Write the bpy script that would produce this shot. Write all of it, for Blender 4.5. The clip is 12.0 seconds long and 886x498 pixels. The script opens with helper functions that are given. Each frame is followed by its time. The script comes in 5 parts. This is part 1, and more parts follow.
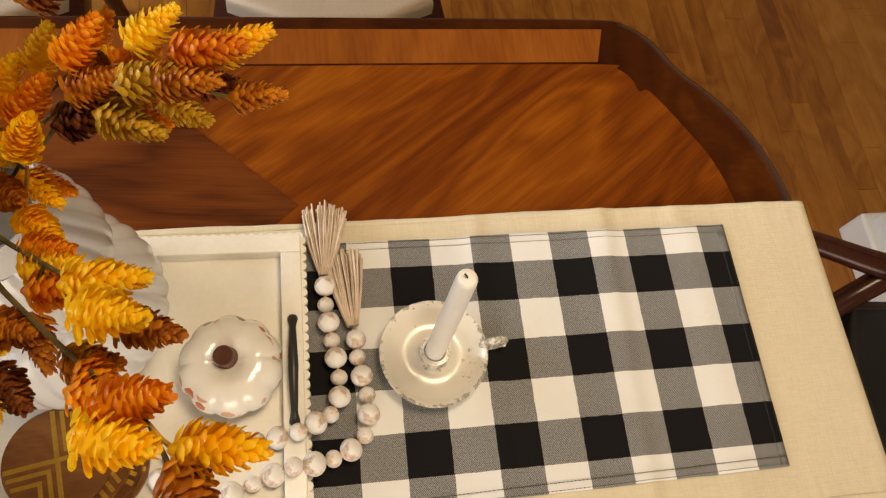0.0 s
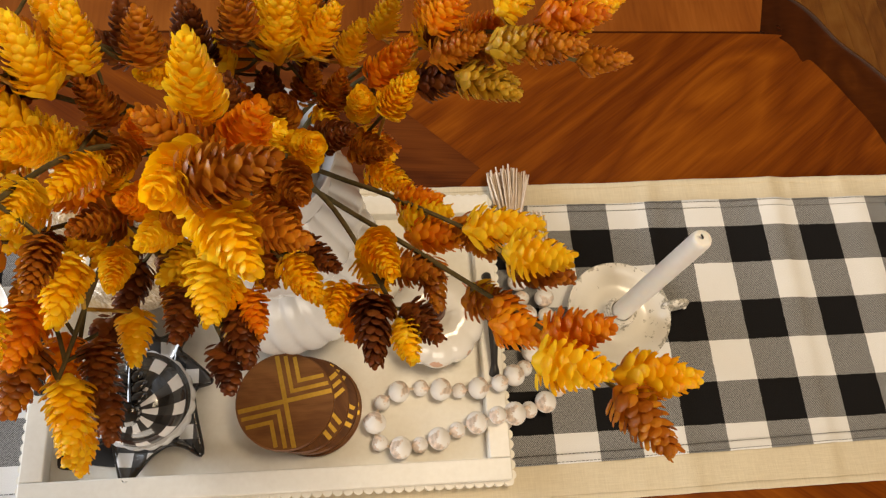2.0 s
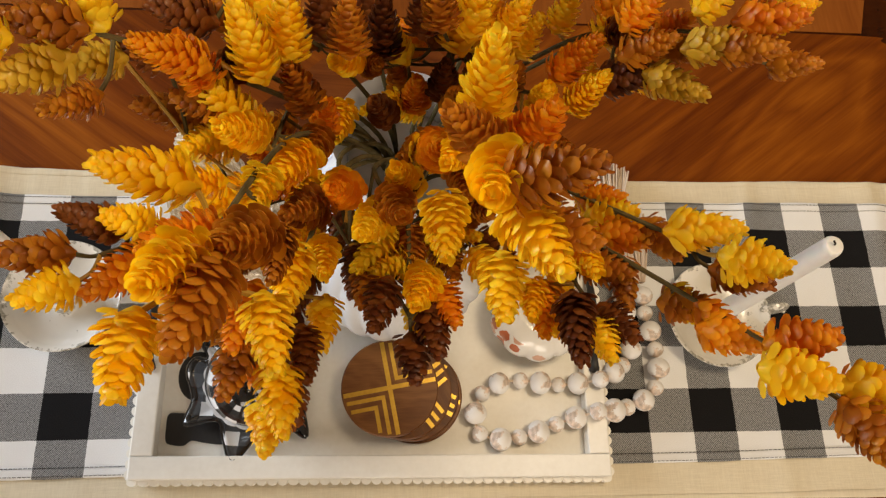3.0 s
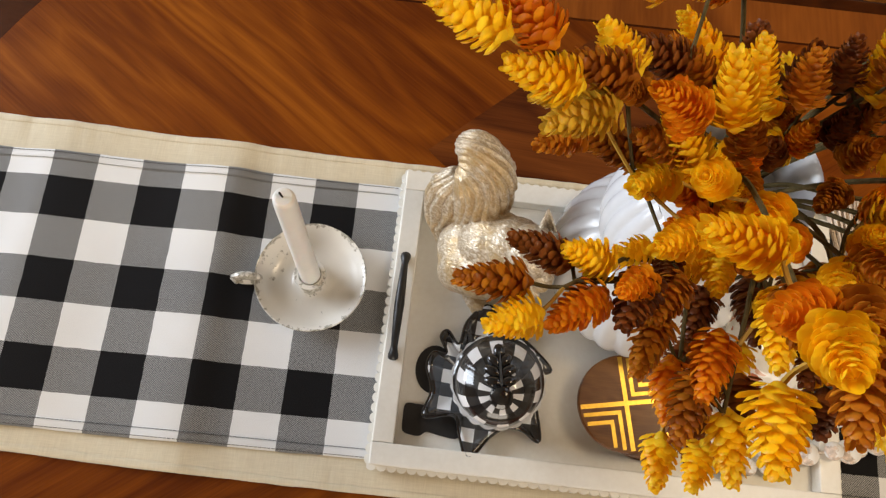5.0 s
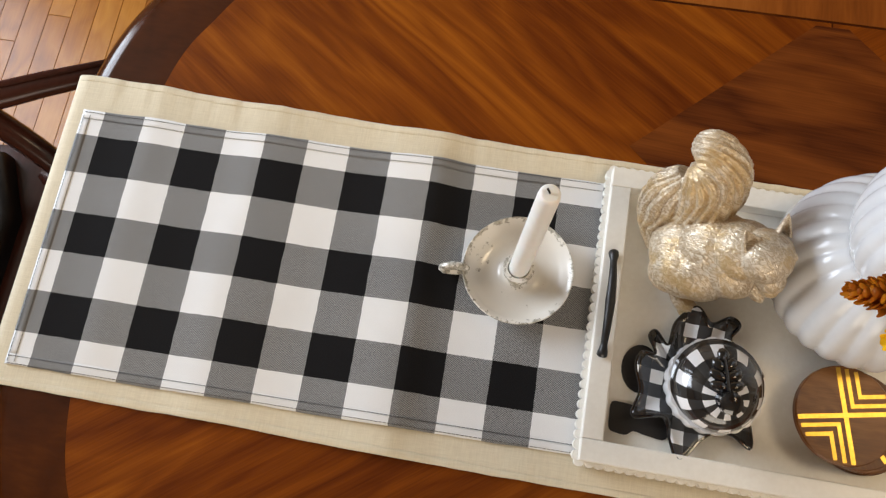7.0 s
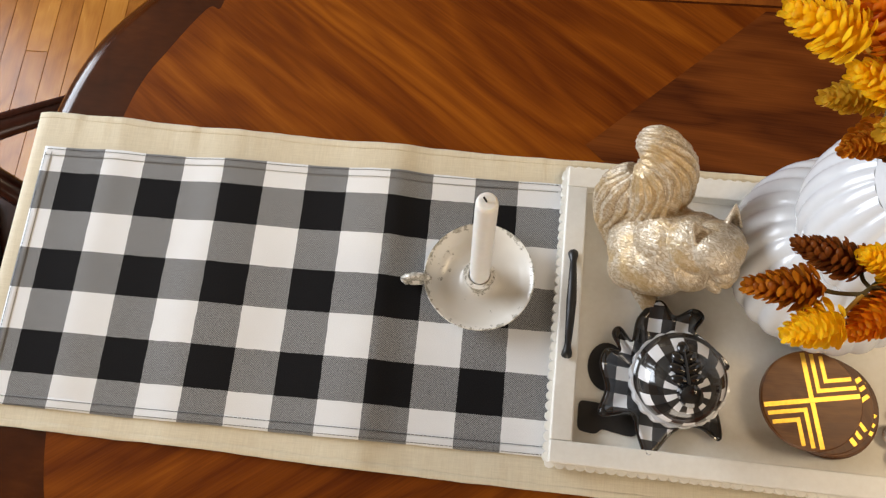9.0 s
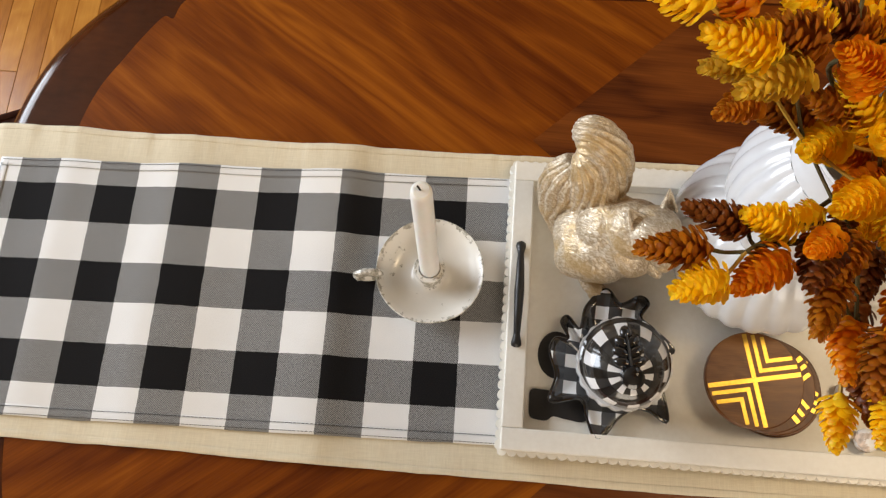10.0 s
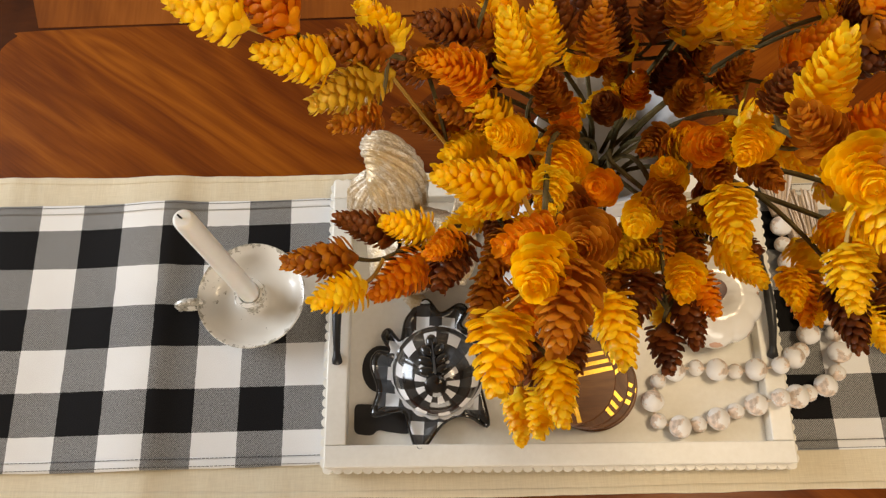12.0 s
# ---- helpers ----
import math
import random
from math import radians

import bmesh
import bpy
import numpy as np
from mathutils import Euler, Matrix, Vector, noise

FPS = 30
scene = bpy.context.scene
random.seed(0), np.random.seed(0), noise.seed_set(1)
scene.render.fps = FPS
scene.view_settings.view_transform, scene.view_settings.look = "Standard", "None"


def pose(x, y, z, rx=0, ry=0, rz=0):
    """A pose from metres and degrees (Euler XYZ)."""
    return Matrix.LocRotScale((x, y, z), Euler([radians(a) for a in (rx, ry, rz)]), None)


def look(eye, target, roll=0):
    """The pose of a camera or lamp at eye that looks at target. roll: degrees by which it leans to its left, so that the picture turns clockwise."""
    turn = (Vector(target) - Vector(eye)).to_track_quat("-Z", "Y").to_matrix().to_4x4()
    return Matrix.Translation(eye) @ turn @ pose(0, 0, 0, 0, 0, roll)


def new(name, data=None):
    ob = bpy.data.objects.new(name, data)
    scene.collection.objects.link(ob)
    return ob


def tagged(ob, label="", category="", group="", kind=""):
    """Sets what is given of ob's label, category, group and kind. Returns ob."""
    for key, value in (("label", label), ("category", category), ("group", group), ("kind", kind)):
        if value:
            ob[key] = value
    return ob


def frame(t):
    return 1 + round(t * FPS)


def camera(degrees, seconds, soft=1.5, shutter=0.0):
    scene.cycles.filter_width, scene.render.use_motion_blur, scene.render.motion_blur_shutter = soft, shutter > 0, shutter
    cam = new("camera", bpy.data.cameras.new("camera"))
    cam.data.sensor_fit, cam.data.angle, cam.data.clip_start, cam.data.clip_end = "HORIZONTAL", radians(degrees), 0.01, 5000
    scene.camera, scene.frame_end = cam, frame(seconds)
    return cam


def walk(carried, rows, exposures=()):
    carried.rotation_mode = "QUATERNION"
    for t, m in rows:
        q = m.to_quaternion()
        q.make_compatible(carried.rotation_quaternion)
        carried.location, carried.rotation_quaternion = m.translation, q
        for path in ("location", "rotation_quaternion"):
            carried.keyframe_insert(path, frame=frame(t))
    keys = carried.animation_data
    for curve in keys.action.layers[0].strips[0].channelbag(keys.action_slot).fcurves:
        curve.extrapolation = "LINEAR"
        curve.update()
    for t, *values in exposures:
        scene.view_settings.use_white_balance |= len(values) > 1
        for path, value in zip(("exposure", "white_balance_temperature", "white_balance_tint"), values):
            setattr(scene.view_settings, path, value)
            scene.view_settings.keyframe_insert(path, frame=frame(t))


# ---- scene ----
cam = camera(61.14, 12.0, 1.3)
PATH = [
    (0, (1.1010, -0.3215, 1.5895), (1.2795, 0.0519, 0.6791), 20.56),
    (0.5, (1.0569, -0.3285, 1.5949), (1.2233, 0.0358, 0.6786), 19.49),
    (1, (1.0161, -0.3350, 1.6011), (1.1700, 0.0219, 0.6797), 18.51),
    (1.5, (0.9713, -0.3341, 1.6005), (1.1125, 0.0153, 0.6743), 17.77),
    (2, (0.9251, -0.3271, 1.5952), (1.0528, 0.0152, 0.6643), 17.08),
    (2.5, (0.8820, -0.3186, 1.5893), (0.9967, 0.0164, 0.6541), 16.73),
    (3, (0.8326, -0.3173, 1.5871), (0.9346, 0.0101, 0.6477), 16.53),
    (3.5, (0.7809, -0.3105, 1.5782), (0.8717, 0.0098, 0.6353), 16.59),
    (5.5, (0.5901, -0.2926, 1.5867), (0.5881, -0.0020, 0.6298), 6.60),
    (6, (0.5427, -0.2984, 1.5843), (0.5221, -0.0120, 0.6264), 3.93),
    (6.5, (0.4894, -0.3155, 1.5818), (0.4570, -0.0299, 0.6240), 2.29),
    (7, (0.4721, -0.3059, 1.5843), (0.4197, -0.0347, 0.6232), -2.12),
    (9, (0.5261, -0.2929, 1.5904), (0.4599, -0.0196, 0.6308), -8.56),
    (9.5, (0.5502, -0.3022, 1.5919), (0.4901, -0.0199, 0.6345), -8.01),
    (10, (0.5722, -0.3160, 1.5976), (0.5185, -0.0218, 0.6433), -7.11),
    (10.5, (0.6044, -0.3217, 1.6037), (0.5555, -0.0191, 0.6519), -7.01),
    (11, (0.6449, -0.3229, 1.6063), (0.6024, -0.0115, 0.6570), -6.74),
    (11.5, (0.6916, -0.3167, 1.6061), (0.6612, -0.0024, 0.6573), -5.98),
    (12, (0.7405, -0.3156, 1.5995), (0.7284, 0.0009, 0.6510), -3.95),
]
walk(cam, [(t, look(eye, target, roll)) for t, eye, target, roll in PATH],
     [(0.0, 0.25, 6800, 12.5), (1.5, 0.2, 6750, 12.5), (3.5, 0.0, 6600, 12.5), (5.5, 0.0, 6500, 12.5), (7.0, -0.02, 6500, 12.5), (9.5, 0.0, 6650, 12.5), (12.0, 0.05, 6850, 12.5)])

# ---- daylight: window beyond the table's end; unseen fills added behind the camera and overhead ----
world = bpy.data.worlds.new("world")
scene.world = world
world.use_nodes = True
wn = world.node_tree.nodes
sky = wn.new("ShaderNodeTexSky")
sky.sky_type, sky.sun_disc, sky.sun_elevation, sky.sun_rotation = "NISHITA", False, radians(38), radians(200)
world.node_tree.links.new(sky.outputs[0], wn["Background"].inputs[0])
wn["Background"].inputs[1].default_value = 0.12


def area_light(name, place, target, sx, sy, watts, colour):
    data = bpy.data.lights.new(name, "AREA")
    data.shape, data.size, data.size_y, data.energy, data.color = "RECTANGLE", sx, sy, watts, colour
    ob = new(name, data)
    ob.matrix_world = look(place, target)
    return ob


area_light("daylight_and_fill", (-1.76, 0.65, 1.60), (0.0, 0.65, 1.40), 1.5, 1.4, 90, (0.82, 0.91, 1.0))
# warm fill from behind the camera, added with an unseen window
area_light("daylight_and_fill", (0.9, -2.66, 1.6), (0.9, 0.0, 1.3), 2.0, 1.3, 33, (1.0, 0.86, 0.66))
# unseen warm fill overhead, added to brighten the table's right end
area_light("warm_fill_light", (1.45, 0.0, 2.40), (1.45, 0.0, 0.0), 0.45, 0.45, 13, (1.0, 0.80, 0.52))


# ---- materials ----
class Mat:
    """A node material round one Principled shader."""

    def __init__(self, name, rough=0.5, metal=0.0, coat=0.0):
        self.m = bpy.data.materials.new(name)
        self.m.use_nodes = True
        self.t = self.m.node_tree
        self.p = self.t.nodes["Principled BSDF"]
        self.p.inputs["Roughness"].default_value = rough
        self.p.inputs["Metallic"].default_value = metal
        self.p.inputs["Coat Weight"].default_value = coat
        self.p.inputs["Coat Roughness"].default_value = 0.12

    def node(self, kind, operation="", data_type="", blend_type=""):
        n = self.t.nodes.new("ShaderNode" + kind)
        if operation:
            n.operation = operation
        if data_type:
            n.data_type, n.blend_type = data_type, blend_type
        return n

    def put(self, value, socket):
        if hasattr(value, "links"):
            self.t.links.new(value, socket)
        else:
            socket.default_value = value

    def math(self, op, a, b=0.0, c=0.0):
        n = self.node("Math", operation=op)
        self.put(a, n.inputs[0]), self.put(b, n.inputs[1]), self.put(c, n.inputs[2])
        return n.outputs[0]

    def coords(self, which="Object", scale=(1, 1, 1), turn=0.0, move=None):
        c = self.node("TexCoord").outputs[which]
        if move is not None:
            add = self.node("VectorMath", operation="ADD")
            self.put(c, add.inputs[0]), self.put(move, add.inputs[1])
            c = add.outputs[0]
        r = self.node("Mapping")
        r.inputs["Rotation"].default_value = (0, 0, radians(turn))
        self.put(c, r.inputs[0])
        s = self.node("VectorMath", operation="MULTIPLY")
        self.put(r.outputs[0], s.inputs[0])
        s.inputs[1].default_value = scale
        return s.outputs[0]

    def noise(self, vec, scale, detail=3.0, rough=0.55, warp=0.0):
        n = self.node("TexNoise")
        self.put(vec, n.inputs["Vector"])
        n.inputs["Scale"].default_value, n.inputs["Detail"].default_value = scale, detail
        n.inputs["Roughness"].default_value, n.inputs["Distortion"].default_value = rough, warp
        return n.outputs["Fac"]

    def ramp(self, fac, stops):
        n = self.node("ValToRGB")
        self.put(fac, n.inputs[0])
        e = n.color_ramp.elements
        while len(e) < len(stops):
            e.new(0.5)
        for el, (at, col) in zip(e, stops):
            el.position, el.color = at, (*col, 1) if len(col) == 3 else col
        return n.outputs[0]

    def mix(self, fac, a, b, how="MIX"):
        n = self.node("Mix", data_type="RGBA", blend_type=how)
        self.put(fac, n.inputs[0])
        for v, s in ((a, n.inputs[6]), (b, n.inputs[7])):
            self.put((*v, 1) if isinstance(v, tuple) and len(v) == 3 else v, s)
        return n.outputs[2]

    def bump(self, height, strength=0.3, distance=0.002):
        n = self.node("Bump")
        n.inputs["Strength"].default_value, n.inputs["Distance"].default_value = strength, distance
        self.put(height, n.inputs["Height"])
        self.put(n.outputs[0], self.p.inputs["Normal"])

    def colour(self, c):
        self.put((*c, 1) if isinstance(c, tuple) and len(c) == 3 else c, self.p.inputs["Base Color"])
        return self.m

    def rough(self, r):
        self.put(r, self.p.inputs["Roughness"])


def plain(name, a, b, rough=0.5, metal=0.0, big=6.0, fine=120.0, relief=0.15, coat=0.0, depth=0.0006):
    """Two tones at two scales, with fine relief."""
    k = Mat(name, rough, metal, coat)
    v = k.coords()
    f = k.math("ADD", k.math("MULTIPLY", k.noise(v, big), 0.65), k.math("MULTIPLY", k.noise(v, fine), 0.35))
    k.bump(k.noise(v, fine), relief, depth)
    return k.colour(k.ramp(f, [(0.35, a), (0.65, b)]))


def wood(name, stops, turn=0.0, along=1.7, across=60.0, rough=0.22, coat=0.0, rand=False, figure=0.5, spec=0.25):
    """Straight and flamed grain along local x, turned by so many degrees."""
    k = Mat(name, rough, 0.0, coat)
    k.p.inputs["Specular IOR Level"].default_value = spec
    move = None
    if rand:
        info = k.node("ObjectInfo").outputs["Random"]
        com = k.node("CombineXYZ")
        for i, mul in enumerate((37.0, 91.0, 13.0)):
            k.put(k.math("MULTIPLY", info, mul), com.inputs[i])
        move = com.outputs[0]
    v = k.coords("Object", (along, across, across), turn, move)
    soft = k.noise(k.coords("Object", (along * 0.75, across * 0.11, across * 0.11), turn, move), 1.5, 3, 0.45, 0.25)
    rings = k.math("FRACT", k.math("MULTIPLY", soft, 9.0))
    rings = k.math("ABSOLUTE", k.math("SUBTRACT", rings, 0.5))
    grain = k.noise(v, 1.0, 5, 0.65, 0.25)
    pores = k.noise(k.coords("Object", (along * 9, across * 9, across * 9), turn, move), 1.0, 2)
    f = k.math("ADD", k.math("MULTIPLY", soft, 0.55), k.math("MULTIPLY", rings, 0.38 * figure))
    f = k.math("ADD", f, k.math("MULTIPLY", grain, 0.29))
    f = k.math("ADD", f, k.math("MULTIPLY", k.math("SUBTRACT", pores, 0.2), 0.20))
    if rand:
        f = k.math("ADD", f, k.math("MULTIPLY", k.math("SUBTRACT", info, 0.5), 0.22))
    k.bump(k.math("ADD", grain, k.math("MULTIPLY", pores, 0.6)), 0.05, 0.0005)
    k.rough(k.math("ADD", k.math("MULTIPLY", pores, 0.14), rough - 0.07))
    return k.colour(k.ramp(f, stops))


VENEER = [(0.28, (0.060, 0.0105, 0.0016)), (0.43, (0.118, 0.0245, 0.0025)), (0.56, (0.180, 0.0425, 0.0035)), (0.76, (0.30, 0.084, 0.006))]
DARK = [(0.3, (0.020, 0.0042, 0.0008)), (0.6, (0.056, 0.0125, 0.0016)), (0.85, (0.110, 0.028, 0.003))]
OAK = [(0.28, (0.18, 0.055, 0.008)), (0.52, (0.31, 0.113, 0.016)), (0.8, (0.42, 0.176, 0.029))]
veneer_out = wood("cherry_veneer", VENEER, -36.0, figure=0.75)
veneer_in = wood("cherry_veneer_mirrored", VENEER, 36.0, figure=0.75)
veneer_cross = wood("cherry_veneer_crossband", [(0.3, (0.11, 0.027, 0.005)), (0.55, (0.24, 0.068, 0.010)), (0.8, (0.36, 0.12, 0.02))], 90.0, 2.0, 22.0)
veneer_dark = wood("cherry_veneer_burl", [(0.34, (0.042, 0.009, 0.003)), (0.52, (0.115, 0.029, 0.006)), (0.74, (0.20, 0.056, 0.010))], 4.0, figure=1.0)
mahogany = wood("dark_mahogany", DARK, 0.0, 5.0, 16.0, 0.15, 0.0, figure=0.7)
mahogany.node_tree.nodes["Principled BSDF"].inputs["Specular IOR Level"].default_value = 0.32
chair_wood = wood("dark_cherry", [(0.3, (0.018, 0.006, 0.004)), (0.6, (0.055, 0.015, 0.009)), (0.85, (0.10, 0.03, 0.015))], 0.0, 3.0, 16.0, 0.24, 0.1, figure=0.3)
oak = wood("oak_strip", OAK, 90.0, 2.6, 30.0, 0.24, 0.0, True, 0.9)
walnut = wood("acacia_wood", [(0.3, (0.040, 0.012, 0.0025)), (0.55, (0.125, 0.043, 0.009)), (0.8, (0.22, 0.092, 0.024))], 10.0, 7.0, 80.0, 0.36, 0.0, True, 0.5)

wall_paint = plain("cream_wall_paint", (0.46, 0.38, 0.27), (0.50, 0.42, 0.31), 0.8, fine=260, relief=0.2)
# unseen ceiling, toned dark to weaken its reflection in the polished wood
ceiling_tone = plain("dimmed_ceiling_tone", (0.28, 0.24, 0.18), (0.32, 0.28, 0.21), 0.85)
white_trim = plain("white_trim_paint", (0.74, 0.74, 0.73), (0.80, 0.80, 0.79), 0.4, fine=90)
tray_paint = plain("white_tray_paint", (0.79, 0.76, 0.69), (0.87, 0.85, 0.79), 0.42, big=14, fine=160, relief=0.12)
glaze = plain("white_glazed_ceramic", (0.65, 0.66, 0.68), (0.72, 0.73, 0.745), 0.24, fine=60, relief=0.03, coat=0.3)
# near-black green that stands for the shade deep in the vase
filler_dark = plain("vase_shade_filler", (0.010, 0.012, 0.007), (0.022, 0.026, 0.014), 0.9, fine=300, relief=0.5)
black_iron = plain("black_iron", (0.010, 0.010, 0.011), (0.024, 0.023, 0.023), 0.38, fine=200, relief=0.3)
black_glaze = plain("black_glaze", (0.006, 0.006, 0.007), (0.012, 0.012, 0.013), 0.10, fine=60, relief=0.04, coat=0.7)
black_felt = plain("black_board", (0.012, 0.011, 0.011), (0.022, 0.02, 0.02), 0.6, fine=240)
black_seat = plain("black_leather", (0.006, 0.006, 0.007), (0.016, 0.015, 0.016), 0.35, fine=220, relief=0.4)
beige_seat = plain("beige_upholstery", (0.42, 0.33, 0.24), (0.52, 0.42, 0.32), 0.85, fine=300, relief=0.5)
wax = plain("white_candle_wax", (0.80, 0.78, 0.74), (0.86, 0.84, 0.80), 0.42, big=20, fine=90, relief=0.06)
wax.node_tree.nodes["Principled BSDF"].inputs["Subsurface Weight"].default_value = 0.25
wax.node_tree.nodes["Principled BSDF"].inputs["Subsurface Radius"].default_value = (0.006, 0.004, 0.003)
wick_black = plain("burnt_wick", (0.01, 0.01, 0.01), (0.03, 0.025, 0.02), 0.9)
brown_stem = plain("brown_glazed_stem", (0.055, 0.016, 0.009), (0.10, 0.032, 0.018), 0.3, big=60)
gold = plain("brass_inlay", (0.45, 0.265, 0.036), (0.62, 0.39, 0.066), 0.34, 0.95, big=30, fine=300, relief=0.1)
twine = plain("jute_twine", (0.56, 0.43, 0.32), (0.72, 0.60, 0.47), 0.9, big=60, fine=600, relief=0.6)
stem_green = plain("olive_stem", (0.065, 0.050, 0.020), (0.125, 0.095, 0.040), 0.85, big=60)
stem_green.node_tree.nodes["Principled BSDF"].inputs["Specular IOR Level"].default_value = 0.1
stem_tan = plain("yellow_stem", (0.36, 0.20, 0.02), (0.50, 0.30, 0.035), 0.6, big=60)
glass_pane = Mat("window_glass", 0.0).m
glass_pane.node_tree.nodes["Principled BSDF"].inputs["Transmission Weight"].default_value = 1.0
glass_pane.node_tree.nodes["Principled BSDF"].inputs["IOR"].default_value = 1.05


def petal(name, inner, outer, dark):
    """Each scale of a cone takes a tone of its own, and darkens to its root by its dye."""
    k = Mat(name, 0.42, 0.0, 0.08)
    k.p.inputs["Subsurface Weight"].default_value = 0.2
    k.p.inputs["Specular IOR Level"].default_value = 0.3
    k.p.inputs["Subsurface Radius"].default_value = (0.004, 0.002, 0.001)
    v = k.coords()
    isl = k.node("NewGeometry").outputs["Random Per Island"]
    obj = k.node("ObjectInfo").outputs["Random"]
    f = k.math("ADD", k.math("MULTIPLY", isl, 0.45), k.math("MULTIPLY", k.noise(v, 60), 0.45))
    f = k.math("ADD", f, k.math("MULTIPLY", obj, 0.30))
    c = k.ramp(f, [(0.18, dark), (0.45, inner), (0.8, outer)])
    k.bump(k.noise(v, 420), 0.25, 0.0005)
    k.colour(c)
    thin = k.node("BsdfTranslucent")
    k.put(c, thin.inputs[0])
    both = k.node("MixShader")
    both.inputs[0].default_value = 0.40
    k.put(k.p.outputs[0], both.inputs[1]), k.put(thin.outputs[0], both.inputs[2])
    k.put(both.outputs[0], k.t.nodes["Material Output"].inputs[0])
    return k.m


PETALS = {
    "y": petal("yellow_petal", (0.93, 0.55, 0.005), (0.98, 0.71, 0.03), (0.86, 0.38, 0.003)),
    "o": petal("orange_petal", (0.78, 0.25, 0.006), (0.90, 0.40, 0.011), (0.56, 0.12, 0.004)),
    "b": petal("rust_petal", (0.42, 0.128, 0.009), (0.66, 0.26, 0.016), (0.19, 0.046, 0.005)),
    "d": petal("dark_brown_petal", (0.160, 0.041, 0.010), (0.29, 0.088, 0.015), (0.074, 0.020, 0.007)),
    "g": petal("olive_yellow_petal", (0.62, 0.36, 0.02), (0.76, 0.50, 0.05), (0.36, 0.18, 0.015)),
}


def check_cloth():
    """Woven buffalo check: black and white bands crossing on a twill, two rows of black stitching along the hems."""
    k = Mat("buffalo_check_cotton", 0.88)
    sep = k.node("SeparateXYZ")
    k.put(k.node("TexCoord").outputs["UV"], sep.inputs[0])
    u, v = sep.outputs[0], sep.outputs[1]
    wob = k.math("MULTIPLY", k.math("SUBTRACT", k.noise(k.coords("UV"), 3.0), 0.5), 0.05)
    bu = k.math("LESS_THAN", k.math("FLOORED_MODULO", k.math("ADD", u, wob), 2.0), 1.0)
    bv = k.math("LESS_THAN", k.math("FLOORED_MODULO", k.math("SUBTRACT", v, wob), 2.0), 1.0)
    warp = k.math("FRACT", k.math("MULTIPLY", k.math("ADD", k.math("ADD", u, v), k.math("MULTIPLY", wob, 2.0)), 22.0))
    twill = k.math("MULTIPLY", k.math("ABSOLUTE", k.math("SUBTRACT", warp, 0.5)), 2.0)
    one = k.math("SUBTRACT", k.math("MAXIMUM", bu, bv), k.math("MULTIPLY", bu, bv))
    mixed = k.math("ADD", k.math("ADD", k.math("MULTIPLY", twill, 0.46), k.math("MULTIPLY", k.math("SUBTRACT", k.noise(k.coords("UV"), 26.0, 3), 0.5), 0.5)), 0.50)
    dark = k.math("ADD", k.math("MULTIPLY", bu, bv), k.math("MULTIPLY", one, mixed))
    k.p.inputs["Specular IOR Level"].default_value = 0.12
    fibre = k.noise(k.coords("UV", (1, 1, 1)), 55.0, 3)
    stain = k.noise(k.coords("UV"), 0.7, 3)
    white = k.ramp(k.math("ADD", k.math("MULTIPLY", fibre, 0.6), k.math("MULTIPLY", stain, 0.4)), [(0.3, (0.76, 0.76, 0.76)), (0.7, (0.86, 0.865, 0.87))])
    black = k.ramp(fibre, [(0.3, (0.005, 0.005, 0.006)), (0.75, (0.016, 0.015, 0.015))])
    c = k.mix(dark, white, black)
    k.bump(k.math("ADD", k.math("MULTIPLY", k.math("ABSOLUTE", k.math("SUBTRACT", warp, 0.5)), 0.8), fibre), 0.35, 0.0006)
    return k.colour(c)


def linen():
    k = Mat("beige_linen", 0.9)
    a = k.noise(k.coords("Object", (60, 900, 100)), 1.0, 3)
    b = k.noise(k.coords("Object", (900, 60, 100)), 1.0, 3)
    big = k.noise(k.coords(), 4.0, 3)
    f = k.math("ADD", k.math("MULTIPLY", k.math("ADD", a, b), 0.36), k.math("MULTIPLY", big, 0.28))
    k.bump(k.math("ADD", a, b), 0.35, 0.0006)
    return k.colour(k.ramp(f, [(0.30, (0.61, 0.53, 0.385)), (0.70, (0.78, 0.70, 0.53))]))


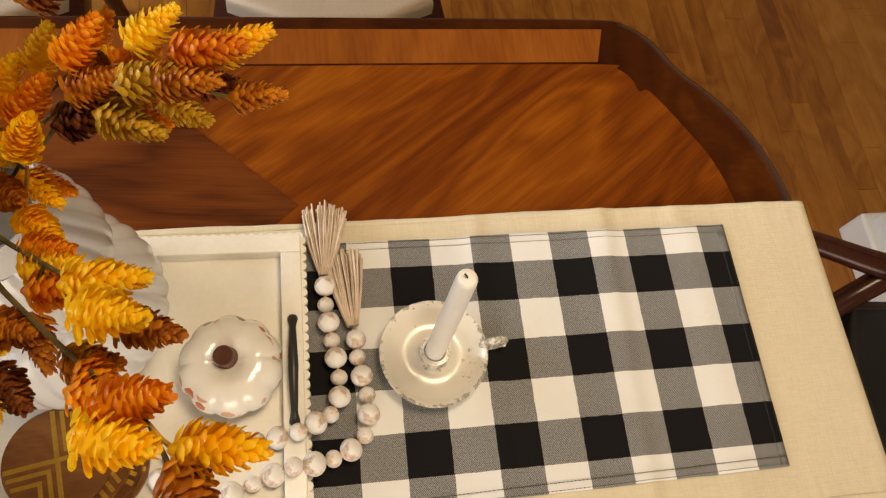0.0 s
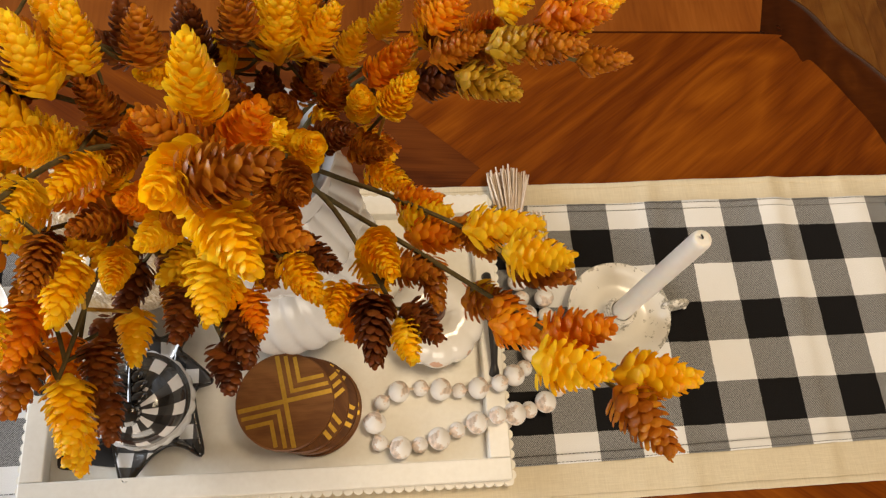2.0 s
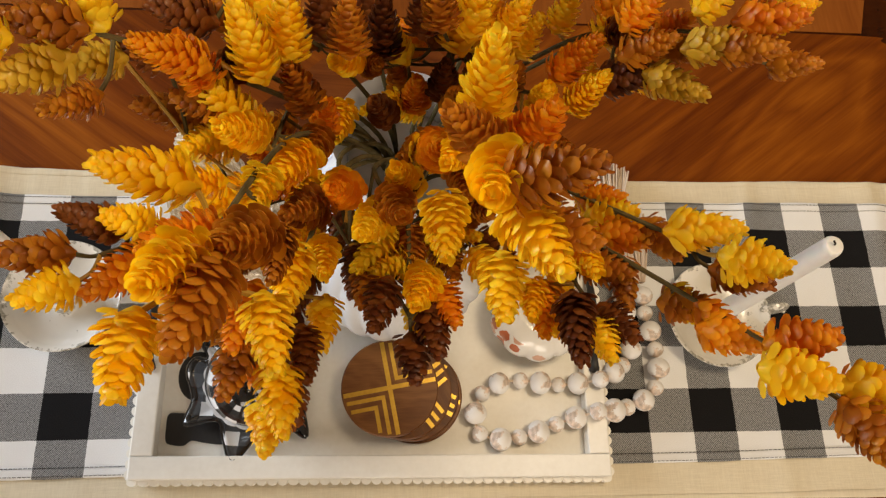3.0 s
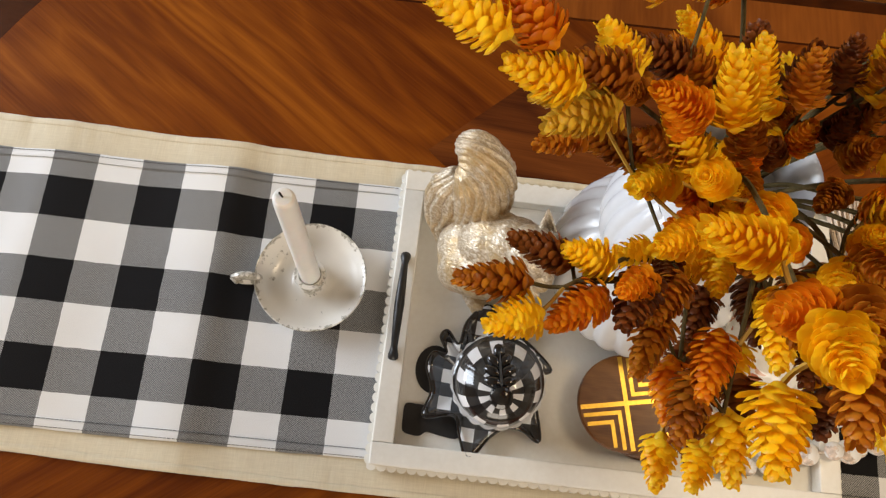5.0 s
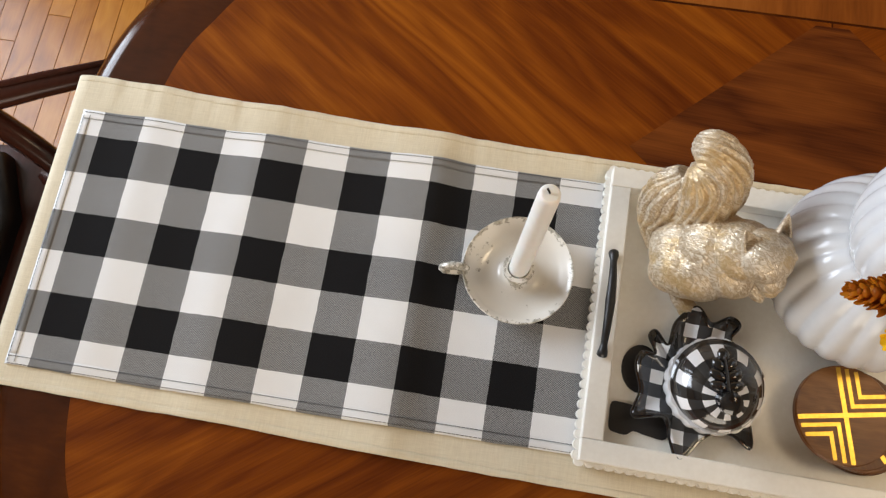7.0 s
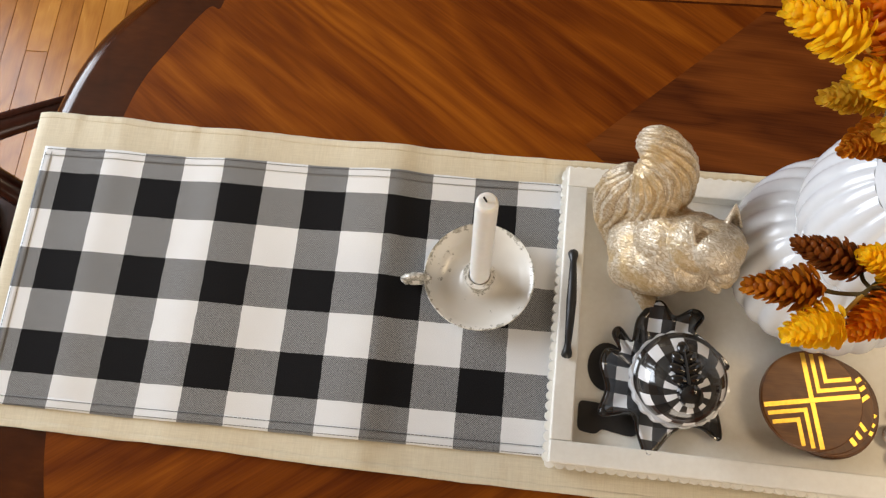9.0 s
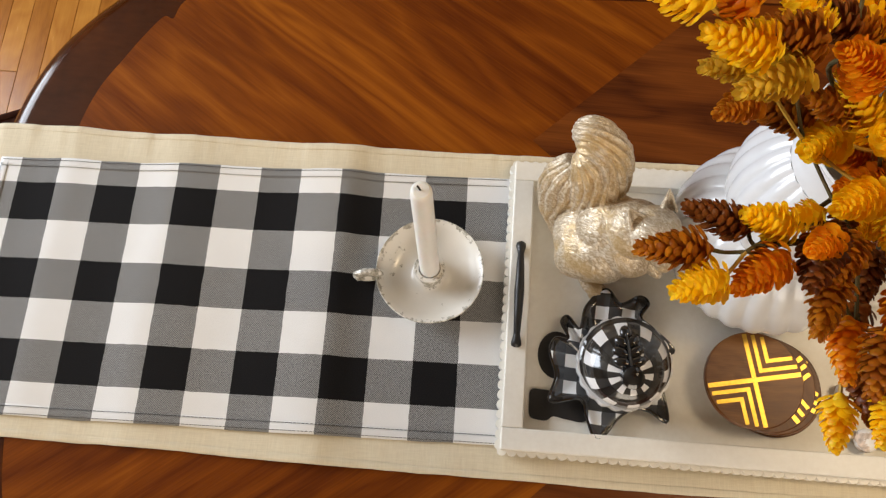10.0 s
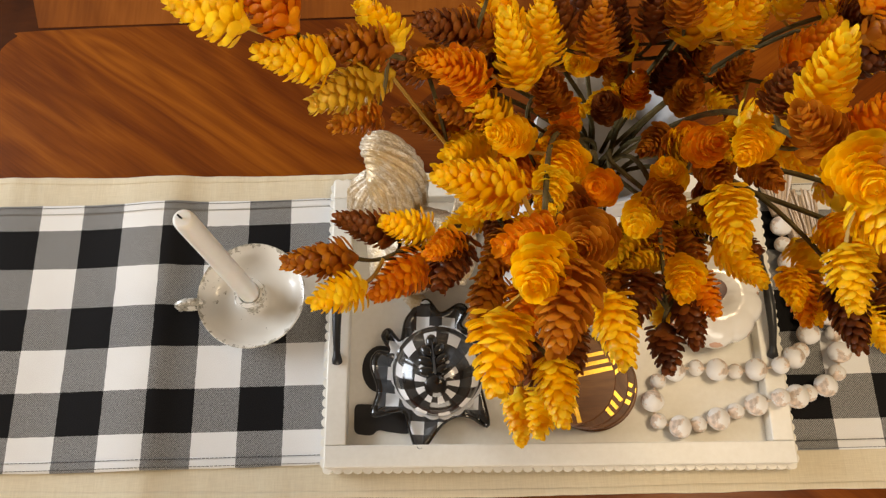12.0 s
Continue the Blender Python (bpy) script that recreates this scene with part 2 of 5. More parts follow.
def distressed(name, base, chip, at, scale=70.0, rough=0.3, coat=0.4, rim=None):
    """Painted or glazed ware worn through in patches; rim: (radius, width) within which the wear gathers."""
    k = Mat(name, rough, 0.0, coat)
    v = k.coords()
    n = k.noise(v, scale, 5, 0.7)
    big = k.noise(v, scale * 0.25, 3)
    f = k.math("ADD", k.math("MULTIPLY", n, 0.6), k.math("MULTIPLY", big, 0.4))
    if rim:
        ln = k.node("VectorMath", operation="LENGTH")
        flat = k.node("VectorMath", operation="MULTIPLY")
        k.put(v, flat.inputs[0])
        flat.inputs[1].default_value = (1, 1, 0)
        k.put(flat.outputs[0], ln.inputs[0])
        d = k.math("ABSOLUTE", k.math("SUBTRACT", ln.outputs[1], rim[0]))
        d2 = k.math("ABSOLUTE", k.math("SUBTRACT", ln.outputs[1], rim[2]))
        near = k.math("MAXIMUM", k.math("SUBTRACT", 1.0, k.math("DIVIDE", d, rim[1])), k.math("SUBTRACT", 1.0, k.math("DIVIDE", d2, rim[1] * 0.8)))
        near = k.math("MAXIMUM", near, 0.0)
        f = k.math("ADD", f, k.math("SUBTRACT", k.math("MULTIPLY", near, 0.17), 0.12))
    mask = k.ramp(f, [(at, (0, 0, 0)), (at + 0.03, (1, 1, 1))])
    tone = k.ramp(k.noise(v, 25), [(0.3, base), (0.7, tuple(min(1, c * 1.07) for c in base))])
    worn = k.ramp(k.noise(v, scale * 2.5), [(0.35, chip), (0.65, tuple(min(1, c * 2.0) for c in chip))])
    k.bump(f, 0.25, 0.0008)
    return k.colour(k.mix(mask, tone, worn))


check = check_cloth()
linen_beige = linen()
plate_glaze = distressed("antiqued_cream_glaze", (0.74, 0.71, 0.65), (0.27, 0.255, 0.215), 0.520, 150.0, 0.22, 0.5, (0.0598, 0.0070, 0.0155))
handle_glaze = distressed("antiqued_handle_glaze", (0.74, 0.71, 0.65), (0.27, 0.255, 0.215), 0.50, 110.0, 0.25, 0.4)
bead_paint = distressed("whitewashed_wood", (0.76, 0.74, 0.72), (0.42, 0.34, 0.28), 0.525, 62.0, 0.65, 0.0)
def squirrel_resin():
    """Silver-gold brushed resin with combed fur; groove shade and ridge highlights are in the colour."""
    k = Mat("silver_gold_resin", 0.36, 0.35, 0.0)
    v = k.coords("Object", (0.42, 1.0, 0.40), 35.0)
    fur = k.noise(v, 330, 2, 0.45, 0.7)
    lock = k.math("ABSOLUTE", k.math("SUBTRACT", k.math("FRACT", k.math("MULTIPLY", fur, 3.0)), 0.5))
    tuft = k.math("ADD", k.math("MULTIPLY", lock, 1.1), k.math("MULTIPLY", fur, 0.45))
    big = k.noise(k.coords(), 16, 3)
    # ramp follows the fur height: shade painted in grooves, highlights on ridges
    c = k.ramp(k.math("ADD", k.math("MULTIPLY", tuft, 0.75), k.math("MULTIPLY", big, 0.25)), [(0.16, (0.27, 0.185, 0.10)), (0.34, (0.50, 0.395, 0.265)), (0.60, (0.72, 0.635, 0.51))])
    k.bump(tuft, 0.42, 0.0020)
    k.rough(k.math("ADD", k.math("MULTIPLY", fur, 0.3), 0.22))
    gilt = k.ramp(k.noise(k.coords(), 30, 3), [(0.47, (0, 0, 0)), (0.62, (1, 1, 1))])
    return k.colour(k.mix(k.math("MULTIPLY", gilt, 0.6), c, (0.56, 0.37, 0.14)))


resin = squirrel_resin()


def ring_check(name, around, up0, step):
    """Black and white glazed check, in rings and sectors round local z."""
    k = Mat(name, 0.10, 0.0, 0.7)
    sep = k.node("SeparateXYZ")
    k.put(k.node("TexCoord").outputs["UV"], sep.inputs[0])
    a = k.math("LESS_THAN", k.math("FLOORED_MODULO", k.math("MULTIPLY", sep.outputs[0], around), 2.0), 1.0)
    b = k.math("LESS_THAN", k.math("FLOORED_MODULO", k.math("DIVIDE", k.math("SUBTRACT", sep.outputs[1], up0), step), 2.0), 1.0)
    both = k.math("MULTIPLY", a, b)
    one = k.math("MAXIMUM", a, b)
    c = k.mix(one, (0.80, 0.80, 0.81), (0.030, 0.030, 0.031))
    c = k.mix(both, c, (0.009, 0.009, 0.010))
    k.bump(k.noise(k.coords(), 50), 0.05, 0.0005)
    return k.colour(c)


lid_check = ring_check("glazed_check_lid", 20.0, 0.0230, 0.0150)


def flat_check():
    k = Mat("glazed_check_dish", 0.12, 0.0, 0.7)
    sep = k.node("SeparateXYZ")
    k.put(k.coords("Object", (1, 1, 1), 4.0), sep.inputs[0])
    a, b = (k.math("LESS_THAN", k.math("FLOORED_MODULO", k.math("DIVIDE", sep.outputs[i], 0.0142), 2.0), 1.0) for i in (0, 1))
    c = k.mix(k.math("MAXIMUM", a, b), (0.78, 0.79, 0.80), (0.036, 0.036, 0.038))
    c = k.mix(k.math("MULTIPLY", a, b), c, (0.010, 0.010, 0.011))
    k.bump(k.noise(k.coords(), 60), 0.08, 0.0006)
    return k.colour(c)


dish_check = flat_check()


def floral():
    """Cream glaze with painted rust blossoms and green leaves in a band near the foot."""
    k = Mat("painted_floral_glaze", 0.14, 0.0, 0.6)
    v = k.coords()
    sep = k.node("SeparateXYZ")
    k.put(v, sep.inputs[0])
    band = k.math("LESS_THAN", k.math("ABSOLUTE", k.math("SUBTRACT", sep.outputs[2], 0.027)), 0.024)
    vor = k.node("TexVoronoi")
    k.put(v, vor.inputs["Vector"])
    vor.inputs["Scale"].default_value = 62.0
    spot = k.math("LESS_THAN", k.math("ADD", vor.outputs["Distance"], k.math("MULTIPLY", k.noise(v, 260), 0.35)), 0.60)
    hue = k.node("SeparateColor")
    k.put(vor.outputs["Color"], hue.inputs[0])
    paint = k.mix(k.math("GREATER_THAN", hue.outputs[0], 0.6), (0.50, 0.15, 0.07), (0.13, 0.15, 0.055))
    paint = k.mix(k.math("GREATER_THAN", hue.outputs[1], 0.7), paint, (0.62, 0.36, 0.25))
    base = k.ramp(k.noise(v, 18), [(0.3, (0.76, 0.73, 0.68)), (0.7, (0.82, 0.80, 0.76))])
    k.bump(k.noise(v, 50), 0.04, 0.0005)
    return k.colour(k.mix(k.math("MULTIPLY", band, spot), base, paint))


floral_glaze = floral()


# ---- shapes ----
def part(name, bm, material, parent=None, label="", smooth=True, at=None):
    """Links a bmesh as one mesh object, under a thing or a part; at: its own pose."""
    me = bpy.data.meshes.new(name)
    bmesh.ops.recalc_face_normals(bm, faces=bm.faces)
    bm.to_mesh(me)
    bm.free()
    if material:
        me.materials.append(material)
    if smooth:
        me.polygons.foreach_set("use_smooth", [True] * len(me.polygons))
        me.set_sharp_from_angle(angle=radians(42))
    ob = new(name, me)
    if parent:
        ob.parent = parent
    if at is not None:
        ob.matrix_basis = at
    if label:
        ob["label"] = label
    return ob


def thing(name, place, label, category, group="", kind="", turn=0.0):
    ob = new(name)
    ob.empty_display_size = 0.05
    ob.matrix_basis = pose(*place, 0, 0, turn)
    return tagged(ob, label, category, group, kind)


def block(lo, hi, bevel=0.0, segments=2):
    bm = bmesh.new()
    bmesh.ops.create_cube(bm, size=1.0)
    for v in bm.verts:
        v.co = [lo[i] + (v.co[i] + 0.5) * (hi[i] - lo[i]) for i in range(3)]
    if bevel:
        bmesh.ops.bevel(bm, geom=bm.edges[:], offset=bevel, segments=segments, affect="EDGES", profile=0.7)
    return bm


def lathe(profile, n=48, shape=None, centre=(0, 0), uv=False):
    """Turns (radius, height) pairs round z; shape(angle, radius, height) may push each ring out or in."""
    bm = bmesh.new()
    lay = bm.loops.layers.uv.new("UVMap") if uv else None
    rings = []
    for r, z in profile:
        ring = []
        for i in range(n):
            a = 2 * math.pi * i / n
            rr = shape(a, r, z) if shape else r
            ring.append(bm.verts.new((centre[0] + rr * math.cos(a), centre[1] + rr * math.sin(a), z)))
        rings.append(ring)
    run = [0.0]
    for (r0, z0), (r1, z1) in zip(profile, profile[1:]):
        run.append(run[-1] + math.hypot(r1 - r0, z1 - z0))
    for j, (a, b) in enumerate(zip(rings, rings[1:])):
        for i in range(n):
            f = bm.faces.new((a[i], a[(i + 1) % n], b[(i + 1) % n], b[i]))
            if uv:
                for lp, (q, w) in zip(f.loops, ((i, j), (i + 1, j), (i + 1, j + 1), (i, j + 1))):
                    lp[lay].uv = (q / n, run[w])
    for ring, (r, z) in ((rings[0], profile[0]), (rings[-1], profile[-1])):
        if r > 1e-5:
            bm.faces.new(ring)
    bmesh.ops.remove_doubles(bm, verts=bm.verts, dist=1e-6)
    return bm


def spline(points, per=8, closed=False):
    """A smooth line (Catmull-Rom) through the points."""
    p = [Vector(q) for q in points]
    n, out = len(p), []
    for i in range(n if closed else n - 1):
        a, b, c, d = (p[(i + k) % n] if closed else p[min(max(i + k, 0), n - 1)] for k in (-1, 0, 1, 2))
        for s in range(per):
            t = s / per
            out.append(0.5 * (2 * b + (c - a) * t + (2 * a - 5 * b + 4 * c - d) * t * t + (3 * b - a - 3 * c + d) * t ** 3))
    if not closed:
        out.append(p[-1])
    return out


def tube(points, radius, n=8, per=6, flat=1.0, bm=None):
    """A round bar along a smooth line; radius: one number or one for each point; flat squeezes its height."""
    line = spline(points, per) if per > 1 else [Vector(q) for q in points]
    rad = [radius] * len(points) if isinstance(radius, (int, float)) else radius
    bm = bm or bmesh.new()
    rings, up = [], Vector((0, 0, 1))
    for i, q in enumerate(line):
        way = (line[min(i + 1, len(line) - 1)] - line[max(i - 1, 0)]).normalized()
        side = way.cross(up)
        side = side.normalized() if side.length > 0.05 else Vector((1, 0, 0))
        top = side.cross(way).normalized()
        s = i / max(1, len(line) - 1) * (len(rad) - 1)
        k = min(int(s), len(rad) - 2) if len(rad) > 1 else 0
        r = rad[k] + (rad[min(k + 1, len(rad) - 1)] - rad[k]) * (s - k)
        rings.append([bm.verts.new(q + side * (r * math.cos(2 * math.pi * j / n)) + top * (r * flat * math.sin(2 * math.pi * j / n))) for j in range(n)])
    for a, b in zip(rings, rings[1:]):
        for j in range(n):
            bm.faces.new((a[j], a[(j + 1) % n], b[(j + 1) % n], b[j]))
    bm.faces.new(rings[0]), bm.faces.new(rings[-1])
    return bm


def prism(outline, z0, z1, bevel=0.0, segments=2, top_only=True):
    """A flat plate with the given outline."""
    bm = bmesh.new()
    low = [bm.verts.new((x, y, z0)) for x, y in outline]
    high = [bm.verts.new((x, y, z1)) for x, y in outline]
    n = len(outline)
    for i in range(n):
        bm.faces.new((low[i], low[(i + 1) % n], high[(i + 1) % n], high[i]))
    bm.faces.new(low), bm.faces.new(high)
    bmesh.ops.recalc_face_normals(bm, faces=bm.faces)
    if bevel:
        tops = set(high)
        edges = [e for e in bm.edges if e.verts[0] in tops and e.verts[1] in tops or not top_only and abs(e.verts[0].co.z - e.verts[1].co.z) < 1e-6]
        bmesh.ops.bevel(bm, geom=edges, offset=bevel, segments=segments, affect="EDGES", profile=0.6)
    return bm


# ---- the room ----
X0, X1, Y0, Y1, H = -1.8, 3.6, -2.7, 2.7, 2.5


def setting(name, bm, material, label, category="", smooth=False):
    return tagged(part(name, bm, material, smooth=smooth), label, category, kind="structure")


subfloor = setting("floor", block((X0, Y0, -0.08), (X1, Y1, -0.004)), mahogany, "golden oak strip floor with narrow dark joints", "floor")
setting("ceiling", block((X0, Y0, H), (X1, Y1, H + 0.1)), ceiling_tone, "unseen dining room ceiling, darkened to dim its reflection in the wood", "ceiling")
setting("wall_north", block((X0, Y1, 0), (X1, Y1 + 0.12, H)), wall_paint, "plain cream painted dining room wall", "wall")
setting("wall_east", block((X1, Y0, 0), (X1 + 0.12, Y1, H)), wall_paint, "plain cream painted dining room wall", "wall")


def wall_with_window(name, along, at, a0, a1, w0, w1, s0, s1, thick):
    """A wall with one window opening; along: 0 for a wall along x, 1 along y."""
    bm = bmesh.new()
    for lo, hi, z0, z1 in ((a0, w0, 0, H), (w1, a1, 0, H), (w0, w1, 0, s0), (w0, w1, s1, H)):
        piece = block((lo, at, z0), (hi, at + thick, z1)) if along == 0 else block((at, lo, z0), (at + thick, hi, z1))
        me = bpy.data.meshes.new("piece")
        piece.to_mesh(me)
        piece.free()
        bm.from_mesh(me)
        bpy.data.meshes.remove(me)
    return setting(name, bm, wall_paint, "plain cream painted wall with a window opening", "wall")


wall_with_window("wall_west", 1, X0 - 0.12, Y0, Y1, -0.1, 1.4, 0.90, 2.30, 0.12)
# this opening is added for the fill light behind the camera
wall_with_window("wall_south", 0, Y0 - 0.12, X0, X1, -0.1, 1.9, 0.95, 2.25, 0.12)


def window(name, along, at, w0, w1, s0, s1):
    win = tagged(new(name), "unseen white framed window letting light into the room", "window", kind="structure")

    def bar(nm, lo, hi, z0, z1, d0, d1, mat=white_trim):
        bm = block((lo, at + d0, z0), (hi, at + d1, z1), 0.003) if along == 0 else block((at + d0, lo, z0), (at + d1, hi, z1), 0.003)
        return part(nm, bm, mat, win)

    bar("window_frame", w0, w0 + 0.05, s0, s1, -0.03, 0.03)
    bar("window_frame", w1 - 0.05, w1, s0, s1, -0.03, 0.03)
    bar("window_frame", w0 + 0.05, w1 - 0.05, s1 - 0.05, s1, -0.03, 0.03)
    bar("window_frame", w0 + 0.05, w1 - 0.05, s0, s0 + 0.05, -0.03, 0.03)
    mid = (w0 + w1) / 2
    bar("mullion", mid - 0.02, mid + 0.02, s0 + 0.05, s1 - 0.05, -0.02, 0.02)
    for lo, hi in ((w0 + 0.05, mid - 0.02), (mid + 0.02, w1 - 0.05)):
        pane = bar("pane", lo, hi, s0 + 0.05, s1 - 0.05, -0.003, 0.003, glass_pane)
        pane.visible_shadow = False
    return win


window("window_1", 1, X0 - 0.08, -0.1, 1.4, 0.90, 2.30)
# unseen window, added to go with the fill from the south
window("added_window_2", 0, Y0 - 0.08, -0.1, 1.9, 0.95, 2.25)
for nm, lo, hi in (("baseboard", (X0, Y1 - 0.018, 0), (X1, Y1, 0.12)), ("baseboard", (X0, Y0, 0), (X0 + 0.018, Y1 - 0.02, 0.12)), ("baseboard", (X0 + 0.02, Y0, 0), (X1, Y0 + 0.018, 0.12))):
    setting(nm, block(lo, hi, 0.004), white_trim, "white painted baseboard", "baseboard")

# ---- dining table ----
TX, TY, TOP = 0.860, -0.125, 0.762
QUARTER = [(0.0, 0.506), (0.345, 0.505), (0.672, 0.503), (0.724, 0.494), (0.76, 0.463), (0.790, 0.413), (0.828, 0.372), (0.865, 0.320), (0.891, 0.256), (0.905, 0.186), (0.912, 0.092), (0.915, 0.0)]
FIELD = [(0.0, 0.412), (0.344, 0.412), (0.656, 0.411), (0.684, 0.403), (0.701, 0.386), (0.708, 0.365), (0.721, 0.367), (0.742, 0.338), (0.764, 0.300), (0.787, 0.257), (0.803, 0.197), (0.815, 0.099), (0.819, 0.0)]


def rounded(quarter, keep=2):
    """The smooth line of one quarter, past its first straight run."""
    line = spline([(x, y, 0) for x, y in quarter[keep - 1:]], 5)
    return [(quarter[0][0], quarter[0][1])] + [(q.x, q.y) for q in line]


def mirrored(line):
    """The closed outline from one quarter."""
    a = line
    b = [(x, -y) for x, y in reversed(line[:-1])]
    c = [(-x, -y) for x, y in line[1:]]
    d = [(-x, y) for x, y in reversed(line[1:-1])]
    return a + b + c + d


table = thing("dining_table", (TX, TY, 0), "polished cherry dining table with dark moulded edge and matched veneer", "table")
edge_line = mirrored(rounded(QUARTER))
def moulded(line, steps):
    """A slab from one outline, drawn in by (inset, height) steps from the underside up; a negative inset is a share of the size."""
    bm = bmesh.new()
    n, rings = len(line), []
    for inset, z in steps:
        ring = []
        for i in range(n):
            (x0, y0), (x1, y1), (x2, y2) = line[i - 1], line[i], line[(i + 1) % n]
            tx, ty = x2 - x0, y2 - y0
            d = math.hypot(tx, ty)
            if inset < 0:
                ring.append(bm.verts.new((x1 * (1 + inset), y1 * (1 + inset), z)))
            else:
                ring.append(bm.verts.new((x1 + ty / d * inset, y1 - tx / d * inset, z)))
        rings.append(ring)
    for a, b in zip(rings, rings[1:]):
        for i in range(n):
            bm.faces.new((a[i], a[(i + 1) % n], b[(i + 1) % n], b[i]))
    for ring in (rings[0], rings[-1]):
        hub = bm.verts.new((0, 0, ring[0].co.z))
        for i in range(n):
            bm.faces.new((hub, ring[i], ring[(i + 1) % n]))
    return bm


bm = moulded(edge_line, [(0.010, TOP - 0.036), (0.002, TOP - 0.030), (0.0, TOP - 0.025), (0.0015, TOP - 0.019), (0.005, TOP - 0.0135), (0.010, TOP - 0.009), (0.016, TOP - 0.0055), (-0.025, TOP - 0.0022), (-0.032, TOP - 0.0008), (-0.036, TOP - 0.0008)])
part("tabletop", bm, mahogany, table, "dark mahogany moulded edge band")
field_line = rounded(FIELD)
for sx in (1, -1):
    for sy in (1, -1):
        quad = [(0.0012 * sx, 0.0012 * sy)] + [(x * sx, y * sy) for x, y in field_line]
        quad[1] = (0.0012 * sx, quad[1][1])
        quad[-1] = (quad[-1][0], 0.0012 * sy)
        part("veneer_panel", prism(quad, TOP - 0.004, TOP), veneer_out if sx * sy > 0 else veneer_in, table, smooth=False)
for sy in (1, -1):
    strip = [(-0.657, 0.4155 * sy), (0.657, 0.4155 * sy), (0.674, 0.4715 * sy), (-0.674, 0.4715 * sy)]
    part("crossband", prism(strip, TOP - 0.004, TOP), veneer_cross, table, "reddish cross-grained veneer band", smooth=False)
    # the darker diamond at the middle
    tri = [(0.02, 0.406 * sy), (-0.02, 0.406 * sy), (-0.234, 0.21 * sy), (-0.02, 0.02 * sy), (0.02, 0.02 * sy), (0.234, 0.21 * sy)]
    part("diamond_inlay", prism(tri, TOP - 0.003, TOP + 0.0007), veneer_dark, table, "darker diamond of veneer", smooth=False)
part("apron", prism([(x * 0.86, y * 0.82) for x, y in edge_line], TOP - 0.12, TOP - 0.0345), mahogany, table)
for sx in (1, -1):
    for sy in (1, -1):
        leg = lathe([(0.02, 0), (0.03, 0.02), (0.022, 0.06), (0.034, 0.3), (0.04, 0.5), (0.03, 0.56), (0.042, 0.6), (0.042, TOP - 0.1201)], 16)
        part("leg", leg, mahogany, table, at=pose(0.56 * sx, 0.26 * sy, 0))


# ---- armchairs at the ends, side chairs beyond ----
def armchair(name, place, turn, seat_mat, label, arms=True):
    """Faces +y; the origin lies on the floor under the seat's middle."""
    ch = thing(name, place, label, "chair", "dining chairs", turn=turn)
    hw = 0.22
    part("seat_frame", prism([(-hw + 0.03, -0.22), (hw - 0.03, -0.22), (hw, 0.135), (0.1, 0.185), (-0.1, 0.185), (-hw, 0.135)], 0.40, 0.45, 0.008), chair_wood, ch)
    part("seat", prism([(-hw + 0.05, -0.2), (hw - 0.05, -0.2), (hw - 0.03, 0.085), (0.09, 0.130), (-0.09, 0.130), (-hw + 0.03, 0.085)], 0.4505, 0.49, 0.018, 4), seat_mat, ch)
    for sx in (1, -1):
        part("leg", tube([(sx * (hw - 0.04), 0.13, 0.40), (sx * (hw - 0.02), 0.155, 0.3), (sx * (hw - 0.035), 0.14, 0.1), (sx * (hw - 0.02), 0.165, 0)], [0.03, 0.026, 0.017, 0.024], 10), chair_wood, ch)
        part("leg", tube([(sx * (hw - 0.06), -0.2, 0.40), (sx * (hw - 0.06), -0.24, 0.15), (sx * (hw - 0.06), -0.28, 0)], [0.022, 0.02, 0.019], 10), chair_wood, ch)
        part("back_post", tube([(sx * (hw - 0.06), -0.205, 0.44), (sx * (hw - 0.06), -0.23, 0.7), (sx * (hw - 0.05), -0.30, 1.02)], [0.022, 0.02, 0.019], 10), chair_wood, ch)
        if arms:
            part("armrest", tube([(sx * (hw - 0.05), -0.24, 0.70), (sx * (hw - 0.03), -0.1, 0.69), (sx * (hw - 0.03), 0.06, 0.675), (sx * (hw - 0.025), 0.145, 0.665), (sx * (hw + 0.02), 0.24, 0.655), (sx * (hw + 0.06), 0.32, 0.645)], [0.016, 0.018, 0.020, 0.021, 0.018, 0.016], 12, 8, 0.8), chair_wood, ch)
            part("arm_bead", tube([(sx * (hw - 0.025), 0.06, 0.692), (sx * (hw - 0.020), 0.145, 0.6825), (sx * (hw + 0.025), 0.24, 0.671), (sx * (hw + 0.065), 0.32, 0.659)], [0.004, 0.0045, 0.0045, 0.004], 8, 8), chair_wood, ch)
            part("arm_support", tube([(sx * (hw - 0.025), 0.13, 0.655), (sx * (hw - 0.055), 0.205, 0.61), (sx * (hw - 0.085), 0.262, 0.545), (sx * (hw - 0.075), 0.225, 0.475), (sx * (hw - 0.05), 0.14, 0.43)], [0.019, 0.018, 0.018, 0.020, 0.022], 10, 8), chair_wood, ch)
    part("top_rail", tube([(-hw + 0.03, -0.295, 1.0), (-0.1, -0.325, 1.04), (0.1, -0.325, 1.04), (hw - 0.03, -0.295, 1.0)], [0.024, 0.03, 0.03, 0.024], 10, 8, 0.9), chair_wood, ch)
    part("splat", prism([(-0.05, 0), (0.05, 0), (0.085, 0.3), (0.05, 0.56), (-0.05, 0.56), (-0.085, 0.3)], -0.008, 0.008, 0.003), chair_wood, ch, at=pose(0, -0.205, 0.45, 102, 0, 0))
    return ch


armchair("armchair", (2.10, -0.205, 0), 90, black_seat, "dark cherry armchair with black seat at the table end")
armchair("armchair", (-0.393, -0.13, 0), -90, black_seat, "dark cherry armchair with curved arms at the table end")
